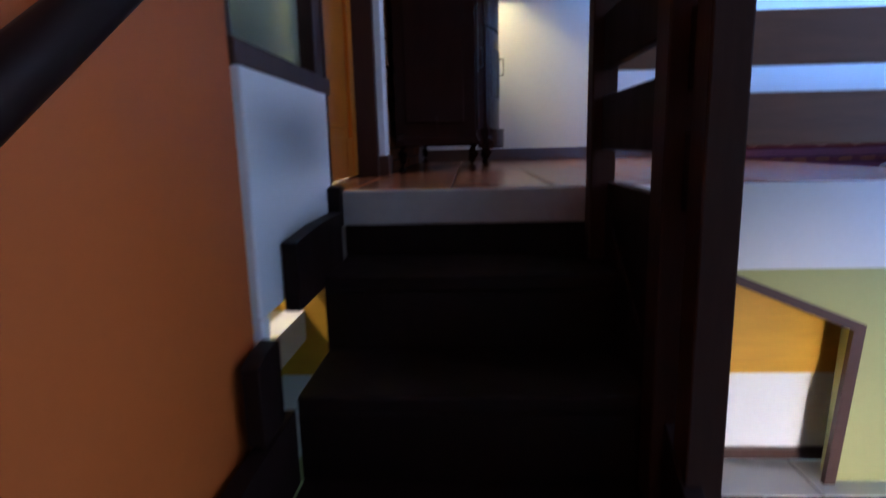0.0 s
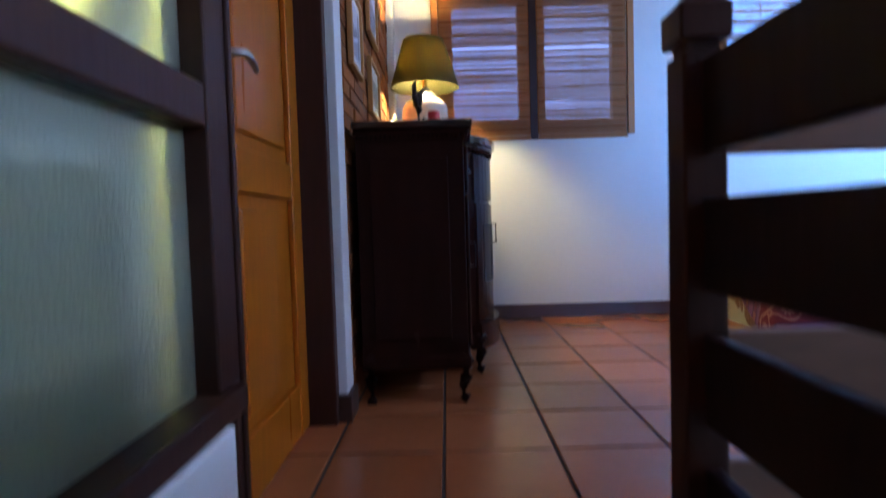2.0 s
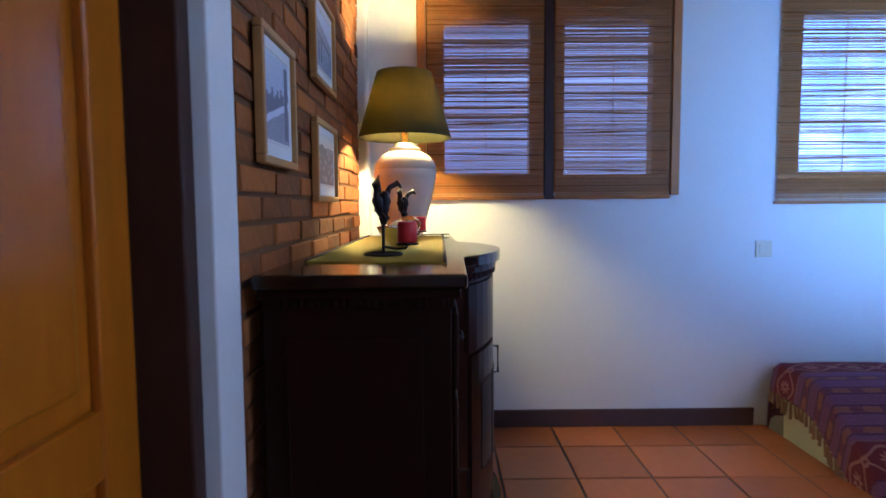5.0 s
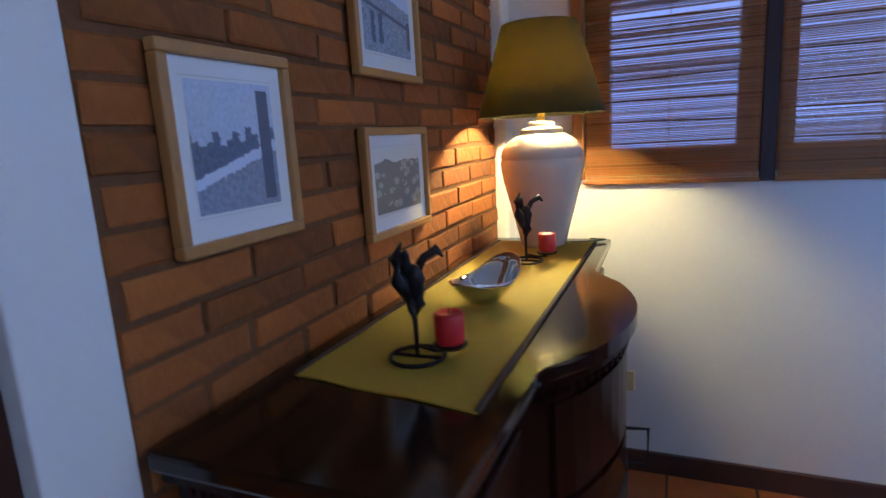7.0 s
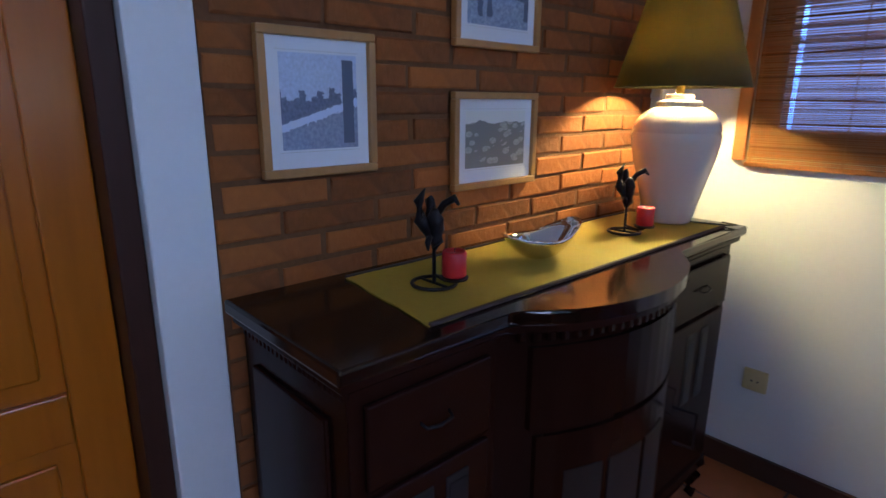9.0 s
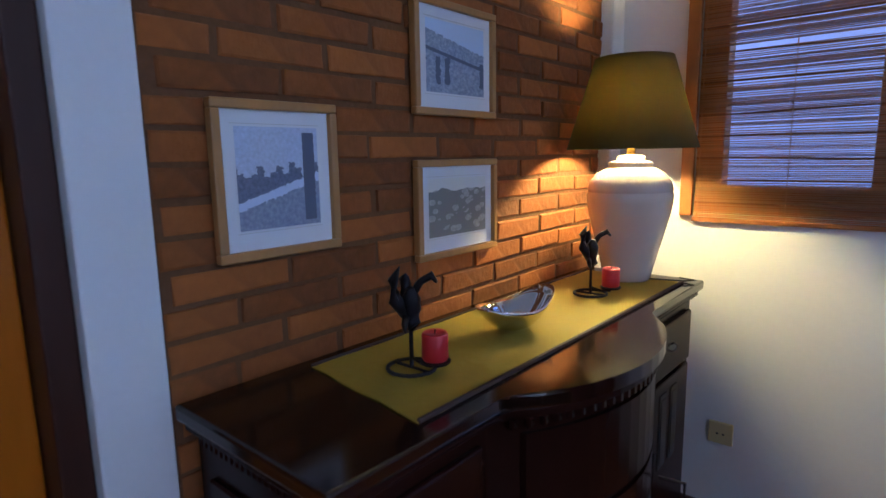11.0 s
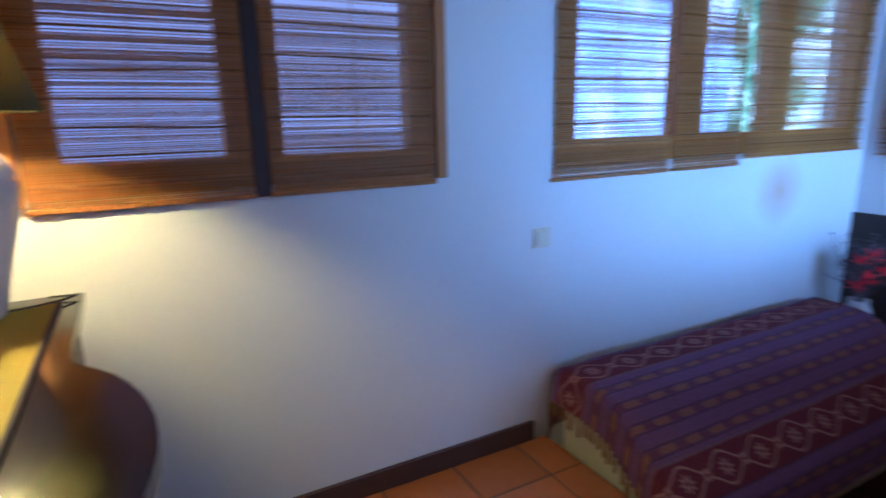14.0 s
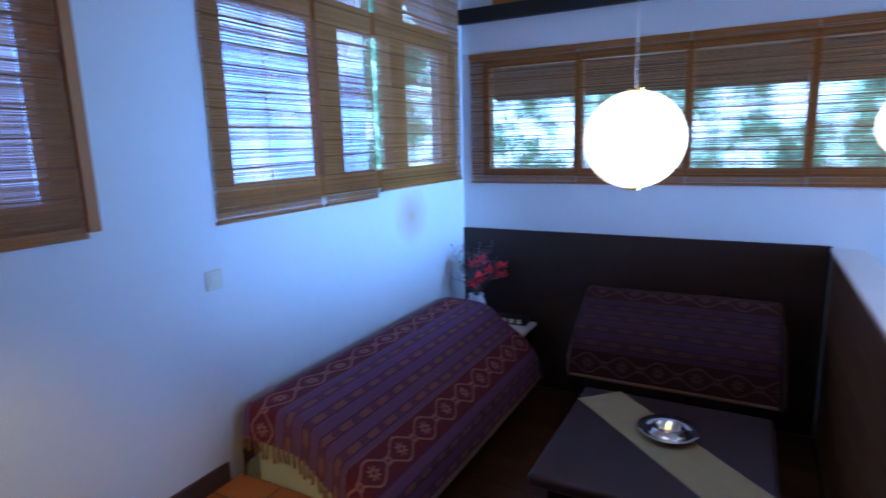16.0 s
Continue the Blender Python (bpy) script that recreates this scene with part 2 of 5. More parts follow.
def cloth_material(name, width, depth):
    """Woven throw: plum ground with fine stripes, maroon borders with pale diamonds; u along the sofa, v across, in metres."""
    m = bpy.data.materials.new(name)
    m.use_nodes = True
    nt = m.node_tree
    b = nt.nodes["Principled BSDF"]
    op = node_chain(nt)
    uv, sep = nt.nodes.new("ShaderNodeUVMap"), nt.nodes.new("ShaderNodeSeparateXYZ")
    nt.links.new(uv.outputs[0], sep.inputs[0])
    u, v = sep.outputs[0], sep.outputs[1]
    noise_n = nt.nodes.new("ShaderNodeTexNoise")
    noise_n.inputs["Scale"].default_value = 90
    nt.links.new(uv.outputs[0], noise_n.inputs["Vector"])
    edge = op("MINIMUM", v, op("SUBTRACT", width, v))
    band = op("MULTIPLY", op("GREATER_THAN", edge, 0.015), op("LESS_THAN", edge, 0.165))
    rim = op("MULTIPLY", op("GREATER_THAN", edge, 0.165), op("LESS_THAN", edge, 0.172))
    # chain of lozenges, a rosette in each and a small one at each crossing
    cell = op("SUBTRACT", op("FRACT", op("DIVIDE", u, 0.2)), 0.5)
    du = op("MULTIPLY", op("ABSOLUTE", cell), 0.2)
    dv = op("ABSOLUTE", op("SUBTRACT", edge, 0.09))
    wave = op("MULTIPLY", op("COSINE", op("MULTIPLY", cell, 2 * math.pi)), 0.024)
    chain = op("LESS_THAN", op("ABSOLUTE", op("SUBTRACT", dv, op("ADD", 0.034, wave))), 0.0055)
    far = op("SQRT", op("ADD", op("MULTIPLY", du, du), op("MULTIPLY", dv, dv)))
    petal = op("ADD", 0.026, op("MULTIPLY", op("COSINE", op("MULTIPLY", op("ARCTAN2", dv, du), 8.0)), 0.009))
    rose = op("MULTIPLY", op("LESS_THAN", far, petal), op("GREATER_THAN", far, 0.009))
    du2 = op("SUBTRACT", 0.1, du)
    far2 = op("SQRT", op("ADD", op("MULTIPLY", du2, du2), op("MULTIPLY", dv, dv)))
    knot = op("LESS_THAN", op("ABSOLUTE", op("SUBTRACT", far2, 0.016)), 0.005)
    motif = op("MULTIPLY", band, op("MAXIMUM", chain, op("MAXIMUM", rose, knot)))
    row = op("FRACT", op("DIVIDE", v, 0.092))
    line = op("LESS_THAN", op("ABSOLUTE", op("SUBTRACT", op("ABSOLUTE", op("SUBTRACT", row, 0.5)), 0.2)), 0.03)
    ikat = op("LESS_THAN", op("ABSOLUTE", op("SUBTRACT", row, 0.5)), 0.14)
    step = op("FRACT", op("ADD", op("DIVIDE", u, 0.13), op("MULTIPLY", op("FLOOR", op("DIVIDE", v, 0.092)), 0.37)))
    dash = op("MULTIPLY", ikat, op("GREATER_THAN", op("ADD", step, op("MULTIPLY", noise_n.outputs[0], 0.25)), op("ADD", 0.5, op("ABSOLUTE", op("SUBTRACT", row, 0.5)))))
    c = mixed(nt, line, (0.135, 0.05, 0.12), (0.04, 0.012, 0.035))
    c = mixed(nt, ikat, c, (0.12, 0.03, 0.06))
    c = mixed(nt, dash, c, (0.2, 0.075, 0.055))
    c = mixed(nt, band, c, (0.115, 0.01, 0.022))
    c = mixed(nt, rim, c, (0.16, 0.08, 0.1))
    c = mixed(nt, motif, c, (0.27, 0.12, 0.1))
    sc = nt.nodes.new("ShaderNodeVectorMath")
    sc.operation = "SCALE"
    nt.links.new(c, sc.inputs[0])
    # depth scales every colour; the short sofa's low value holds its shade
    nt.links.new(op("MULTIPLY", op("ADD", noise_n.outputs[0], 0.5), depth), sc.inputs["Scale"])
    nt.links.new(sc.outputs[0], b.inputs["Base Color"])
    b.inputs["Roughness"].default_value = 0.9
    bp = nt.nodes.new("ShaderNodeBump")
    bp.inputs["Strength"].default_value, bp.inputs["Distance"].default_value = 0.4, 0.002
    nt.links.new(noise_n.outputs[0], bp.inputs["Height"])
    nt.links.new(bp.outputs[0], b.inputs["Normal"])
    return m


def print_material(name, kind, seed, tint, grey):
    """A small faded print; u across and v upwards: a street with towers, a rocky hillside, or a row of figures by water."""
    m = bpy.data.materials.new(name)
    m.use_nodes = True
    nt = m.node_tree
    b = nt.nodes["Principled BSDF"]
    op = node_chain(nt)
    uv, sep, n1, n2, cells, shift, block = (nt.nodes.new(k) for k in ("ShaderNodeUVMap", "ShaderNodeSeparateXYZ", "ShaderNodeTexNoise", "ShaderNodeTexNoise", "ShaderNodeTexVoronoi", "ShaderNodeCombineXYZ", "ShaderNodeTexWhiteNoise"))
    nt.links.new(uv.outputs[0], sep.inputs[0])
    for n, sc_v in ((n1, 4.0), (n2, 26.0)):
        n.noise_dimensions = "4D"
        n.inputs["W"].default_value, n.inputs["Scale"].default_value, n.inputs["Detail"].default_value = seed, sc_v, 6
        nt.links.new(uv.outputs[0], n.inputs["Vector"])
    u, v = sep.outputs[0], sep.outputs[1]
    wob = op("MULTIPLY", op("SUBTRACT", n2.outputs[0], 0.5), 0.1)
    nt.links.new(op("ADD", op("FLOOR", op("MULTIPLY", op("ADD", u, wob), 13.0)), seed * 17.0), shift.inputs[0])
    nt.links.new(shift.outputs[0], block.inputs[0])
    nt.links.new(uv.outputs[0], cells.inputs[0])
    cells.inputs["Scale"].default_value = 7.0
    pale = tuple(min(1, 1.35 * t_v) for t_v in tint)
    darker = tuple((0.75 if kind == "rocks" else 0.55) * t_v for t_v in grey)
    soft = op("MULTIPLY", op("SUBTRACT", n2.outputs[0], 0.3), 2.2)
    detail = mixed(nt, soft, darker, grey)

    def inside(w, lo, hi):
        return op("MULTIPLY", op("GREATER_THAN", w, lo), op("LESS_THAN", w, hi))
    if kind == "street":
        top = op("ADD", op("ADD", 0.5, op("MULTIPLY", block.outputs[0], 0.16)), wob)
        houses = op("LESS_THAN", v, top)
        slant = op("SUBTRACT", op("ADD", v, wob), op("MULTIPLY", u, 0.28))
        road = op("LESS_THAN", slant, 0.18)
        kerb = inside(slant, 0.18, 0.27)
        post = op("MULTIPLY", inside(op("ADD", u, op("MULTIPLY", wob, 0.3)), 0.8, 0.95), inside(v, 0.05, 0.95))
        c = mixed(nt, soft, tint, pale)
        c = mixed(nt, houses, c, detail)
        c = mixed(nt, kerb, c, pale)
        c = mixed(nt, road, c, mixed(nt, soft, grey, tuple(0.8 * t_v for t_v in tint)))
        c = mixed(nt, post, c, darker)
    elif kind == "rocks":
        gap = op("LESS_THAN", cells.outputs["Distance"], op("ADD", 0.42, wob))
        c = mixed(nt, gap, darker, mixed(nt, soft, grey, tint))
        c = mixed(nt, op("GREATER_THAN", v, op("ADD", 0.68, op("MULTIPLY", n1.outputs[0], 0.24))), c, pale)
        c = mixed(nt, inside(op("SUBTRACT", op("ADD", v, wob), op("MULTIPLY", u, 0.7)), -0.03, 0.05), c, darker)
    else:
        far_bank = op("LESS_THAN", op("ADD", v, wob), op("SUBTRACT", 0.86, op("MULTIPLY", u, 0.25)))
        c = mixed(nt, far_bank, pale, mixed(nt, soft, grey, tint))
        figure = op("MULTIPLY", op("GREATER_THAN", block.outputs[0], 0.62), inside(op("ADD", v, wob), 0.12, 0.5))
        c = mixed(nt, figure, c, darker)
        c = mixed(nt, inside(op("ADD", v, op("MULTIPLY", u, 0.2)), 0.58, 0.63), c, darker)
    nt.links.new(c, b.inputs["Base Color"])
    b.inputs["Roughness"].default_value = 0.35
    return m


def glow_material(name, stops, scale, power, stretch=(1, 1, 1)):
    m = bpy.data.materials.new(name)
    m.use_nodes = True
    nt = m.node_tree
    nt.nodes.remove(nt.nodes["Principled BSDF"])
    em, n, r, co, mp = (nt.nodes.new(k) for k in ("ShaderNodeEmission", "ShaderNodeTexNoise", "ShaderNodeValToRGB", "ShaderNodeTexCoord", "ShaderNodeMapping"))
    mp.inputs["Scale"].default_value = stretch
    n.inputs["Scale"].default_value, n.inputs["Detail"].default_value, n.inputs["Roughness"].default_value = scale, 8, 0.7
    r.color_ramp.elements[0].position, r.color_ramp.elements[0].color = stops[0][0], (*stops[0][1], 1)
    r.color_ramp.elements[1].position, r.color_ramp.elements[1].color = stops[-1][0], (*stops[-1][1], 1)
    for p, c in stops[1:-1]:
        r.color_ramp.elements.new(p).color = (*c, 1)
    em.inputs[1].default_value = power
    for a, c in ((co.outputs["Object"], mp.inputs[0]), (mp.outputs[0], n.inputs["Vector"]), (n.outputs[0], r.inputs[0]), (r.outputs[0], em.inputs[0]), (em.outputs[0], nt.nodes["Material Output"].inputs[0])):
        nt.links.new(a, c)
    return m


def stained_plaster():
    """White plaster with one soft brownish damp mark."""
    m = material("stained_white_plaster", (0.72, 0.72, 0.72), 0.75, grain=60, vary=0.03, stain=1.3, stain_vary=0.06, bump=0.12)
    nt = m.node_tree
    b = nt.nodes["Principled BSDF"]
    op = node_chain(nt)
    old = b.inputs["Base Color"].links[0].from_socket
    co, dist, n = (nt.nodes.new(k) for k in ("ShaderNodeTexCoord", "ShaderNodeVectorMath", "ShaderNodeTexNoise"))
    dist.operation = "DISTANCE"
    dist.inputs[1].default_value = (3.2, 4.94, 0.93)
    n.inputs["Scale"].default_value = 6
    nt.links.new(co.outputs["Object"], dist.inputs[0])
    nt.links.new(co.outputs["Object"], n.inputs["Vector"])
    f = op("MULTIPLY", op("MAXIMUM", op("SUBTRACT", 0.25, op("ADD", dist.outputs["Value"], op("MULTIPLY", n.outputs[0], 0.08))), 0.0), 3.6)
    nt.links.new(mixed(nt, f, old, (0.5, 0.22, 0.05)), b.inputs["Base Color"])
    return m


M_north = stained_plaster()


# ---- building helpers ----
def quad_box(bm, x0, x1, y0, y1, z0, z1):
    v = [bm.verts.new((x, y, z)) for x in (x0, x1) for y in (y0, y1) for z in (z0, z1)]
    for f in ((0, 1, 3, 2), (4, 6, 7, 5), (0, 4, 5, 1), (2, 3, 7, 6), (0, 2, 6, 4), (1, 5, 7, 3)):
        bm.faces.new([v[i] for i in f])
    return v


def bx(x0, x1, y0, y1, z0, z1, bevel=0.0, segs=2):
    bm = bmesh.new()
    quad_box(bm, x0, x1, y0, y1, z0, z1)
    if bevel:
        bmesh.ops.bevel(bm, geom=bm.edges[:], offset=bevel, segments=segs, profile=0.5, affect="EDGES")
    return bm


def lathe(profile, centre=(0, 0, 0), segs=32, sx=1.0, sy=1.0):
    """Turned body from (radius, height) pairs, closed where the radius is 0."""
    bm = bmesh.new()
    rings = []
    for r, h in profile:
        if r <= 1e-6:
            rings.append([bm.verts.new((centre[0], centre[1], centre[2] + h))])
        else:
            rings.append([bm.verts.new((centre[0] + sx * r * math.cos(2 * math.pi * i / segs), centre[1] + sy * r * math.sin(2 * math.pi * i / segs), centre[2] + h)) for i in range(segs)])
    for a, c in zip(rings, rings[1:]):
        for i in range(segs):
            q = [a[i % len(a)], a[(i + 1) % len(a)], c[(i + 1) % len(c)], c[i % len(c)]]
            q = list(dict.fromkeys(q))
            if len(q) > 2:
                bm.faces.new(q)
    return bm


def tube(points, r, segs=8, closed=False, bm=None):
    bm = bm or bmesh.new()
    pts = [Vector(p) for p in points]
    rings = []
    for i, p in enumerate(pts):
        a = pts[i - 1] if (i or closed) else p
        c = pts[(i + 1) % len(pts)] if (i < len(pts) - 1 or closed) else p
        d = (c - a).normalized()
        q = d.to_track_quat("Z", "Y")
        rr = r[i] if isinstance(r, (list, tuple)) else r
        rings.append([bm.verts.new(p + q @ Vector((rr * math.cos(2 * math.pi * k / segs), rr * math.sin(2 * math.pi * k / segs), 0))) for k in range(segs)])
    n = len(rings)
    for i in range(n if closed else n - 1):
        a, c = rings[i], rings[(i + 1) % n]
        for k in range(segs):
            bm.faces.new((a[k], a[(k + 1) % segs], c[(k + 1) % segs], c[k]))
    if not closed:
        bm.faces.new(list(reversed(rings[0])))
        bm.faces.new(rings[-1])
    return bm


def prism(outline, axis, lo, hi, bevel=0.0):
    """Extrude an outline of 2D points along an axis: x takes (y, z), y takes (x, z), z takes (x, y)."""
    bm = bmesh.new()

    def at(p, w):
        return {"x": (w, p[0], p[1]), "y": (p[0], w, p[1]), "z": (p[0], p[1], w)}[axis]
    a = [bm.verts.new(at(p, lo)) for p in outline]
    c = [bm.verts.new(at(p, hi)) for p in outline]
    bm.faces.new(a)
    bm.faces.new(list(reversed(c)))
    for i in range(len(a)):
        j = (i + 1) % len(a)
        bm.faces.new((a[j], a[i], c[i], c[j]))
    if bevel:
        bmesh.ops.bevel(bm, geom=bm.edges[:], offset=bevel, segments=2, profile=0.5, affect="EDGES", clamp_overlap=True)
    return bm


def mesh_of(name, bm, mat, smooth=False):
    bmesh.ops.recalc_face_normals(bm, faces=bm.faces[:])
    me = bpy.data.meshes.new(name)
    bm.to_mesh(me)
    bm.free()
    me.materials.append(mat)
    if smooth:
        for p in me.polygons:
            p.use_smooth = True
    return me


def part(name, bm, mat, parent, label="", smooth=False):
    ob = new(name, mesh_of(name, bm, mat, smooth))
    ob.parent = parent
    if not parent.parent:
        ob.matrix_parent_inverse = parent.matrix_basis.inverted()
    return tagged(ob, label)


def thing(name, at, label, category, group=""):
    ob = new(name)
    ob.empty_display_size = 0.1
    ob.location = at
    ob.matrix_basis = Matrix.Translation(at)
    return tagged(ob, label, category, group)


def structure(name, bm, mat, label="", category="", smooth=False):
    ob = new(name, mesh_of(name, bm, mat, smooth))
    return tagged(ob, label, category, kind="structure")


def pierced(axis, lo, hi, u, v, holes):
    """A wall slab across an axis, u and v its extents, with rectangular holes (u0, u1, v0, v1) that go through."""
    us = sorted({*u, *[min(max(h[i], u[0]), u[1]) for h in holes for i in (0, 1)]})
    vs = sorted({*v, *[min(max(h[i], v[0]), v[1]) for h in holes for i in (2, 3)]})
    solid = {}
    for i in range(len(us) - 1):
        for j in range(len(vs) - 1):
            cu, cv = (us[i] + us[i + 1]) / 2, (vs[j] + vs[j + 1]) / 2
            solid[i, j] = not any(h[0] < cu < h[1] and h[2] < cv < h[3] for h in holes)
    bm = bmesh.new()
    cache = {}

    def vert(a, c, w):
        key = (a, c, w)
        if key not in cache:
            cache[key] = bm.verts.new({"x": (w, a, c), "y": (a, w, c), "z": (a, c, w)}[axis])
        return cache[key]
    for (i, j), s in solid.items():
        if not s:
            continue
        a0, a1, c0, c1 = us[i], us[i + 1], vs[j], vs[j + 1]
        for w in (lo, hi):
            bm.faces.new((vert(a0, c0, w), vert(a1, c0, w), vert(a1, c1, w), vert(a0, c1, w)))
        for (di, dj), (p, q) in {(-1, 0): ((a0, c0), (a0, c1)), (1, 0): ((a1, c0), (a1, c1)), (0, -1): ((a0, c0), (a1, c0)), (0, 1): ((a0, c1), (a1, c1))}.items():
            if not solid.get((i + di, j + dj), False):
                bm.faces.new((vert(*p, lo), vert(*q, lo), vert(*q, hi), vert(*p, hi)))
    return bm


# ---- structure ----
NY, EX, BX = 4.94, 3.94, -0.235          # north wall, east wall, brick wall faces
LOW, LOUNGE, CEIL = -2.47, -0.40, 2.9

bm = pierced("y", NY, NY + 0.2, (-1.8, EX + 0.2), (LOW - 0.1, CEIL), [(0.07, 1.22, 1.14, 2.03), (1.74, 3.84, 1.13, 2.75)])
for tri in (((3.15, 2.75), (3.84, 2.75), (3.84, 2.02), (3.15, 2.53)),):
    extra = prism(list(tri), "y", NY + 0.001, NY + 0.199)
    me_tmp = bpy.data.meshes.new("tmp")
    extra.to_mesh(me_tmp)
    bm.from_mesh(me_tmp)
    extra.free()
    bpy.data.meshes.remove(me_tmp)
wall_north = structure("wall_north", bm, M_north, "white plastered wall with two blind-covered windows and a damp mark", "wall")
# lower flight: green wall under the slab with a slanting opening to a half landing
structure("wall_lower", prism([(1.25, -0.251), (EX, -0.251), (EX, LOW), (1.17, LOW), (1.25, -0.42)], "y", 2.375, 2.44), M_green, "olive green painted wall below the floor slab", "wall")
structure("wall_lower_head", prism([(0.84, -0.251), (1.25, -0.251), (1.25, -0.42)], "y", 2.375, 2.44), M_green, "olive green painted wall below the floor slab", "wall")
structure("wall_east", pierced("x", EX, EX + 0.2, (-2.2, NY), (LOW - 0.1, CEIL), [(-1.6, 4.78, 1.13, 1.92), (0.0, 4.7, 2.27, 2.75), (2.9, 4.7, -2.0, -0.8), (-1.5, 1.8, -2.0, -0.6)]), M_white, "white wall above dark wainscot with a long window band", "wall")
structure("wall_brick_backing", bx(-0.45, BX - 0.03, 3.272, NY, LOW, CEIL), M_mortar, "brown mortar bed behind red bricks", "wall")
structure("wall_pier", bx(-0.45, BX, 3.158, 3.271, LOW, CEIL, 0.004), M_white, "white plastered pier beside the door", "wall")
structure("pipe_casing", bx(-0.30, -0.195, 4.84, NY - 0.001, 0, CEIL, 0.012), M_white, "white boxed-in pipe in the corner", "wall")
structure("wall_orange", bx(-0.5, -0.30, -2.2, 1.755, LOW, CEIL, 0.006), M_orange, "terracotta orange painted stair wall", "wall")
structure("wall_low", bx(-0.42, -0.284, 1.757, 2.37, -0.2, 0.275, 0.006), M_white, "low white plastered wall under the frosted glazing", "wall")
structure("wall_low_foot", bx(-0.42, -0.285, 1.757, 1.80, -0.62, -0.201, 0.004), M_white, "narrow white plastered wall end beside the stairs", "wall")
structure("wall_over_door", bx(-0.42, -0.30, 1.757, 3.157, 2.12, CEIL), M_white, "white wall above door and glazing", "wall")
# both openings are made only for the added south fills
structure("wall_south", pierced("y", -2.4, -2.2, (-0.5, EX), (LOW, CEIL), [(1.75, 3.75, -0.25, 2.25), (0.7, 1.2, -1.8, -0.3)]), M_white, "plain white wall", "wall")
structure("wall_far_west", pierced("x", -1.8, -1.6, (1.4, NY), (LOW, CEIL), [(1.75, 2.85, 1.3, 2.3)]), M_green, "pale green wall of the room behind the glass", "wall")
structure("wall_back_room", bx(-1.6, -0.5, 1.4, 1.6, LOW, CEIL), M_green, "pale green wall of the back room", "wall")
structure("wall_back_room_north", bx(-1.6, -0.45, 3.2, 3.3, LOW, CEIL), M_green, "pale green wall of the back room", "wall")
structure("floor_back_room", bx(-1.6, -0.43, 1.6, 3.2, -0.5, -0.4), M_paletile, "pale floor of the back room", "floor")
structure("back_room_return", bx(-0.47, -0.405, 2.275, 2.371, -0.19, CEIL), M_render, "grey wall return behind the frosted glass", "wall")
# board and strip added behind the glass to darken the lower pane
structure("back_room_board", bx(-0.435, -0.421, 1.76, 2.274, -0.19, 0.705), M_olive, "olive board added behind the frosted glass to dim the lower pane", "wall panel")
structure("back_room_rail", bx(-0.436, -0.42, 1.76, 2.274, 0.706, 0.835), M_render, "grey strip added above the olive board to block the glow", "wall panel")
structure("ceiling", bx(-1.8, EX + 0.2, -2.4, NY + 0.2, CEIL, CEIL + 0.15), M_white, "plain white ceiling", "ceiling")
structure("wainscot_east", bx(EX - 0.02, EX - 0.001, 2.66, NY - 0.001, LOUNGE, 0.75, 0.003), M_wain, "dark brown wooden wainscot", "wall panel")
structure("clerestory_beam", bx(EX - 0.05, EX - 0.001, 0.0, NY - 0.001, 2.17, 2.265, 0.004), M_black, "black beam under the clerestory window", "beam")
structure("floor_slab", bx(-0.45, 1.72, 2.375, NY, -0.25, -0.012), M_white, "white edged floor slab under terracotta tiles", "floor")
structure("floor_screed", bx(-0.40, 1.72, 2.377, NY - 0.002, -0.012, -0.004), M_grout, "dark grout bed", "floor")
structure("floor_lounge", bx(1.72, EX, 2.5, NY, -0.55, LOUNGE - 0.012), M_grout, "sunken lounge floor bed", "floor")
structure("floor_lower", bx(-1.6, EX, -2.2, NY, LOW - 0.1, LOW - 0.01), M_paletile, "pale tiled lower floor", "floor")
structure("fascia", bx(0.56, 1.72, 2.36, 2.374, -0.25, -0.001), M_white, "white plastered edge of the upper floor", "floor edge")
structure("fascia_lounge", bx(1.72, EX, 2.36, 2.50, -0.60, LOUNGE), M_white, "white plastered slab edge", "floor edge")
structure("step_strip", bx(-0.25, 0.478, 2.345, 2.378, -0.1, 0.0, 0.005), M_marble, "worn pale stone edging at the stair head", "step edge")
for args in ((-0.194, 1.655, NY - 0.016, NY - 0.001), ):
    structure("baseboard", bx(args[0], args[1], args[2], args[3], 0, 0.085, 0.003), M_base, "dark brown wooden skirting", "skirting")
structure("baseboard_pier", bx(-0.262, BX + 0.014, 3.142, 3.271, 0, 0.085, 0.003), M_base, "dark brown skirting round the pier", "skirting")

# half landing seen through the slanting opening
structure("opening_trim", prism([(0.56, -0.125), (0.84, -0.245), (1.265, -0.42), (1.18, -1.5), (1.148, -1.5), (1.23, -0.437), (0.56, -0.157)], "y", 2.355, 2.374), M_base, "dark wooden trim of the slanting opening", "trim")
structure("landing_wall", bx(-1.5, 1.9, 2.52, 2.58, -0.94, -0.252), M_white, "white wall of the half landing", "wall")
structure("landing_panel", bx(-1.5, 1.309, 2.50, 2.519, -0.627, -0.253, 0.004), M_yellow, "varnished yellow wood panel above the half landing", "panel")
structure("landing_skirting", bx(0.5, 1.9, 2.50, 2.519, -0.93, -0.895), M_base, "dark skirting of the half landing", "skirting")
landing = structure("landing_floor", bx(0.55, 1.9, 2.30, 2.50, -1.03, -0.934), M_grout, "pale tiled half landing", "floor")


